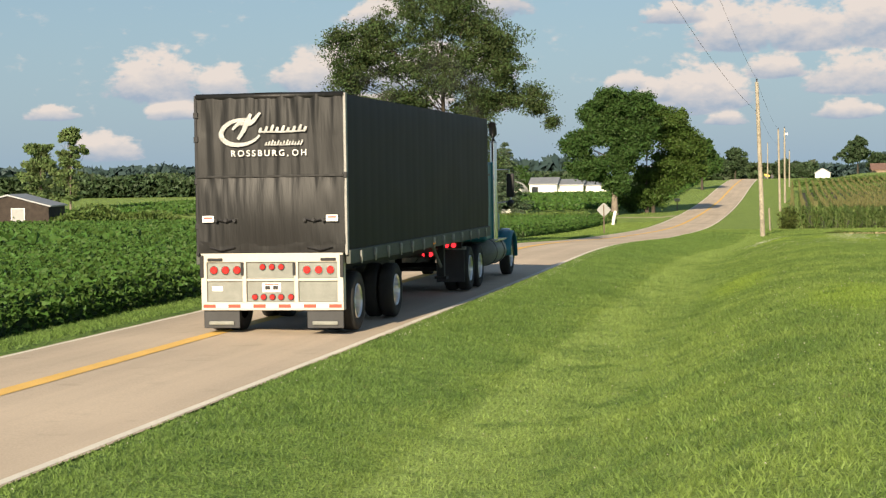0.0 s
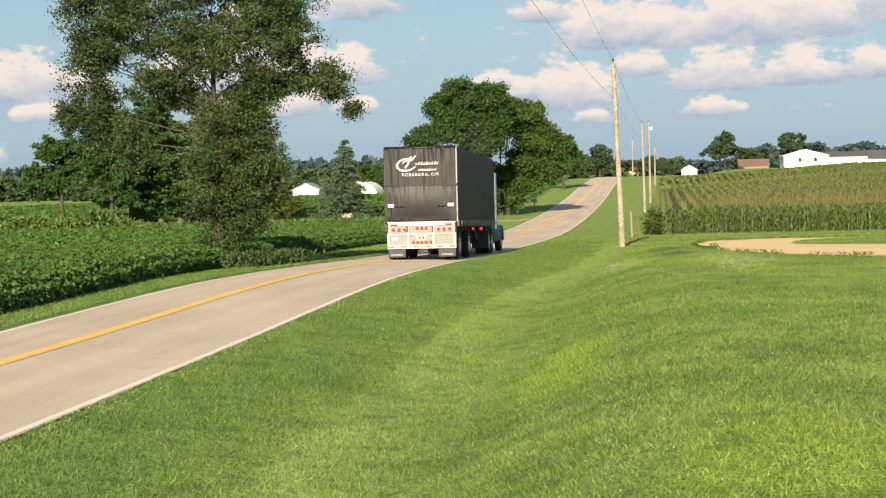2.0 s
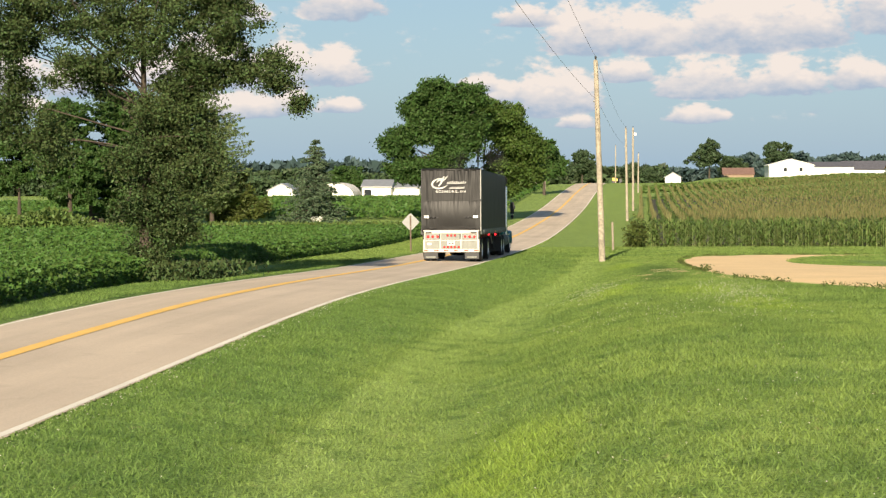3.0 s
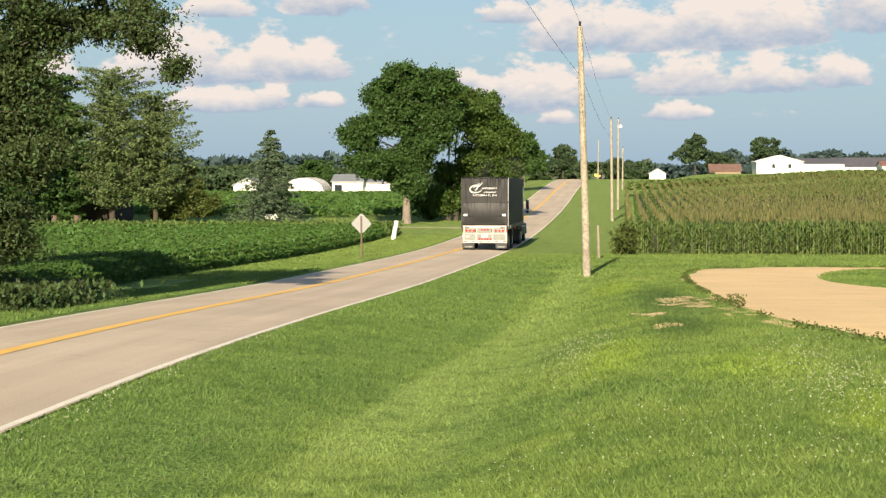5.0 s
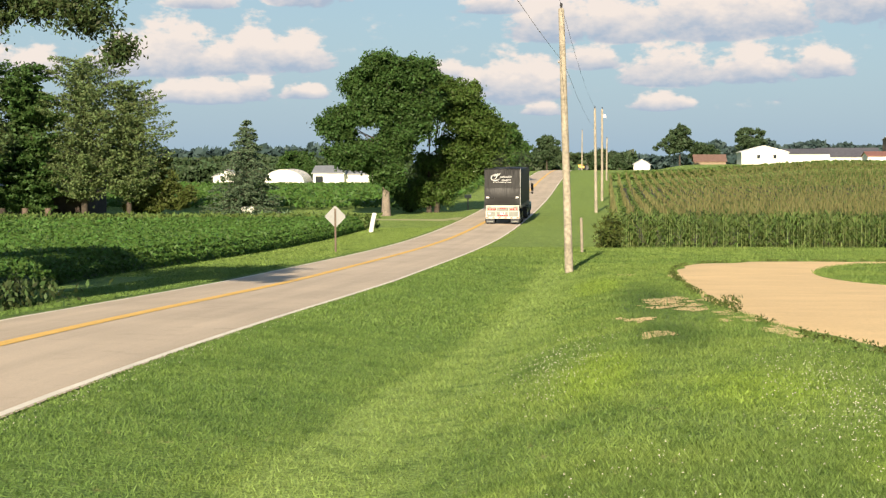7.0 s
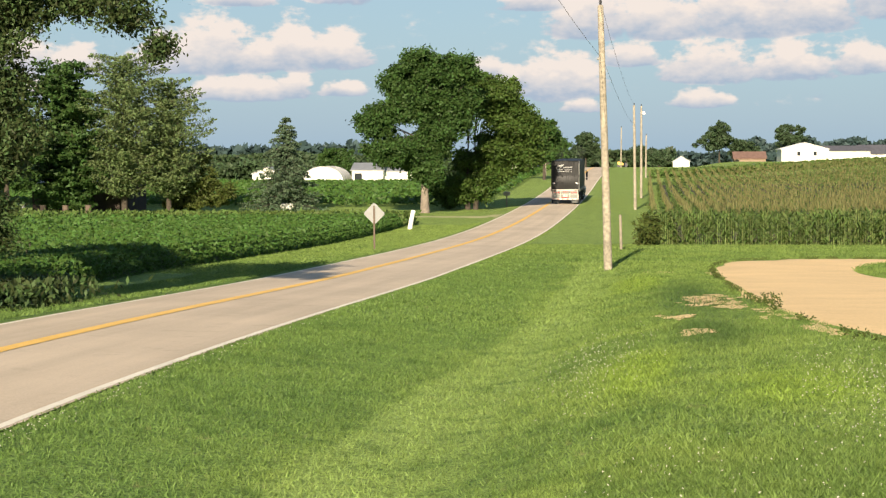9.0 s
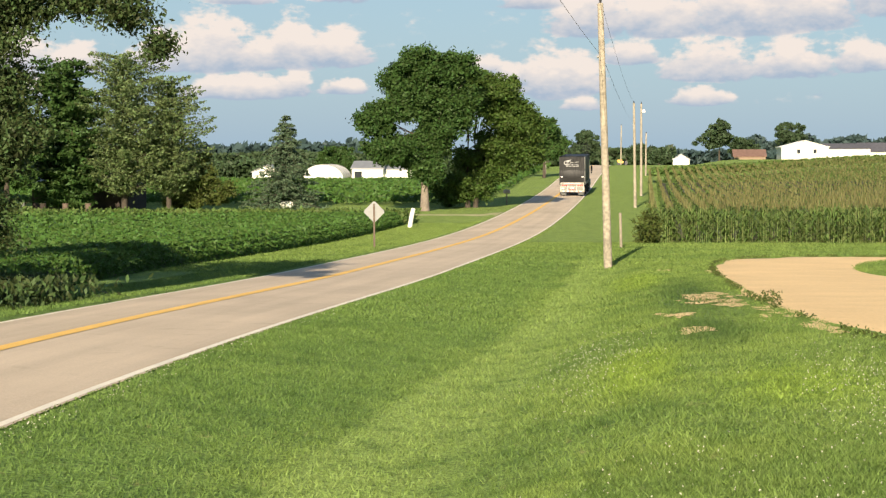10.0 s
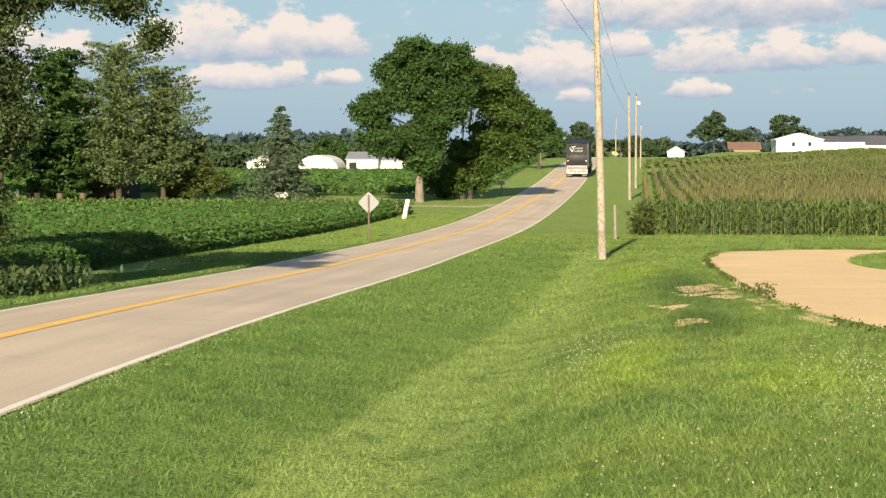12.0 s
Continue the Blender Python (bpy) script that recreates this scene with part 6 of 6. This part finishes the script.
    for s in (-1, 1):
        solid("side_window", [(s * 1.05 - 0.012, s * 1.05 + 0.012, 16.35, 17.15, 1.95, 2.6)], "cab_glass", cab, bevel=0.006)
        solid("door_handle", [(s * 1.06 - 0.02, s * 1.06 + 0.02, 16.3, 16.45, 1.75, 1.79)], "chrome", cab)
    bm = bmesh.new()
    pr = [(17.5, 0.9), (19.35, 0.75), (19.42, 1.55), (19.2, 1.68), (17.5, 1.88)]
    a = [bm.verts.new((-0.8, p, q)) for p, q in pr]
    b = [bm.verts.new((0.8, p, q)) for p, q in pr]
    bm.faces.new(a)
    bm.faces.new(b[::-1])
    for i in range(5):
        bm.faces.new((a[i], b[i], b[(i + 1) % 5], a[(i + 1) % 5]))
    bmesh.ops.recalc_face_normals(bm, faces=bm.faces[:])
    bmesh.ops.bevel(bm, geom=bm.edges[:], offset=0.09, segments=3, affect="EDGES")
    hood = part("hood", bm, M["teal"], truck, "teal painted hood", True)
    solid("grille", [(-0.55, 0.55, 19.41, 19.46, 0.85, 1.5)], "chrome", hood)
    solid("front_bumper", [(-1.15, 1.15, 19.5, 19.62, 0.35, 0.68)], "chrome", bevel=0.04)
    solid("fifth_wheel", [(-0.5, 0.5, 12.2, 13.2, 0.98, 1.18)], "chassis", bevel=0.04)
    # lamp bar at the tail of the tractor
    bar = solid("lamp_bar", [(-0.6, 0.6, F0 - 0.82, F0 - 0.76, 0.78, 0.92)], "chassis")
    for x in (-0.5, -0.36, 0.36, 0.5):
        bm = bmesh.new()
        cyl(bm, (x, F0 - 0.82, 0.85), (x, F0 - 0.86, 0.85), 0.055, 0.05, 14)
        part("brake_lamp", bm, M["brake"], bar, "lit red brake lamp")
    bar2 = solid("lamp_bar", [(0.55, 1.2, F0 - 0.80, F0 - 0.74, 0.98, 1.12)], "chassis")
    for x in (0.70, 0.86, 1.02):
        bm = bmesh.new()
        cyl(bm, (x, F0 - 0.8, 1.05), (x, F0 - 0.84, 1.05), 0.055, 0.05, 14)
        part("brake_lamp", bm, M["brake"], bar2, "lit red brake lamp")


def smoke_material():
    m = bpy.data.materials.new("diesel_smoke")
    m.use_nodes = True
    N, L = m.node_tree.nodes, m.node_tree.links
    d = N["Principled BSDF"]
    d.inputs["Base Color"].default_value, d.inputs["Roughness"].default_value, d.inputs["Specular IOR Level"].default_value = (0.05, 0.05, 0.055, 1), 1.0, 0.0
    t, ms, tc, n = N.new("ShaderNodeBsdfTransparent"), N.new("ShaderNodeMixShader"), N.new("ShaderNodeTexCoord"), N.new("ShaderNodeTexNoise")
    n.inputs["Scale"].default_value = 2.2
    L.new(tc.outputs["Object"], n.inputs["Vector"])
    r = N.new("ShaderNodeMapRange")
    r.inputs["From Min"].default_value, r.inputs["From Max"].default_value, r.inputs["To Max"].default_value = 0.35, 0.75, 0.16
    L.new(n.outputs["Fac"], r.inputs["Value"])
    L.new(r.outputs[0], ms.inputs[0])
    L.new(t.outputs[0], ms.inputs[1])
    L.new(d.outputs[0], ms.inputs[2])
    L.new(ms.outputs[0], N["Material Output"].inputs["Surface"])
    return m


def build_smoke():
    """Thin diesel smoke drifting back from the stacks, in rigid puffs."""
    M["smoke"] = smoke_material()
    rnd = random.Random(4)
    for i in range(6):
        f = i / 5
        bm = bmesh.new()
        bmesh.ops.create_icosphere(bm, subdivisions=3, radius=1.0)
        for v in bm.verts:
            v.co *= 1 + 0.35 * noise.noise(v.co * 1.6 + Vector((i * 5, 0, 0)))
        bmesh.ops.scale(bm, vec=Vector((0.2 + 0.5 * f, 0.3 + 0.7 * f, 0.2 + 0.4 * f)), verts=bm.verts[:])
        o = part("smoke_puff", bm, M["smoke"], truck, "faint dark diesel smoke" if i == 0 else "", True)
        o.location = ((1.1 if i % 2 else -1.1) * (1 - 0.3 * f) + rnd.uniform(-0.2, 0.2), 14.8 - 4.6 * f, 3.95 + 0.85 * f + rnd.uniform(-0.1, 0.2))
        o.visible_shadow = False


build_smoke()
build_tarp()
build_emblem()
build_tail()
build_tractor()
AXLES = [axle(0.85), axle(3.95), axle(12.0), axle(13.32), axle(18.75, False, 1.2)]


# ---- what moves ----
def smooth_y(t, k=1):
    """The truck's place at t, gliding between its rows."""
    p = TRUCK_ROWS
    i = max(j for j in range(len(p) - 1) if p[j][0] <= min(t, p[-1][0] - 1e-6))

    def slope(j):
        j0, j1 = max(j - 1, 0), min(j + 1, len(p) - 1)
        return (p[j1][k] - p[j0][k]) / (p[j1][0] - p[j0][0])

    h = p[i + 1][0] - p[i][0]
    u = (t - p[i][0]) / h
    return ((2 * u**3 - 3 * u**2 + 1) * p[i][k] + (u**3 - 2 * u**2 + u) * h * slope(i) + (3 * u**2 - 2 * u**3) * p[i + 1][k] + (u**3 - u**2) * h * slope(i + 1))


def motions():
    walk(truck, [(i * 0.2, truck_pose(smooth_y(i * 0.2), smooth_y(i * 0.2, 2))) for i in range(61)])
    # the wheels roll with the way that the truck makes
    turn, rows = 0.0, []
    for i in range(361):
        if i:
            turn += min(math.degrees((smooth_y(i / 30) - smooth_y((i - 1) / 30)) / TYRE_R), 80.0)
        rows.append((i / 30, -turn))
    for ax in AXLES:
        y, z = ax.location.y, ax.location.z
        walk(ax, [(t, pose(0, y, z, a, 0, 0)) for t, a in rows])


motions()
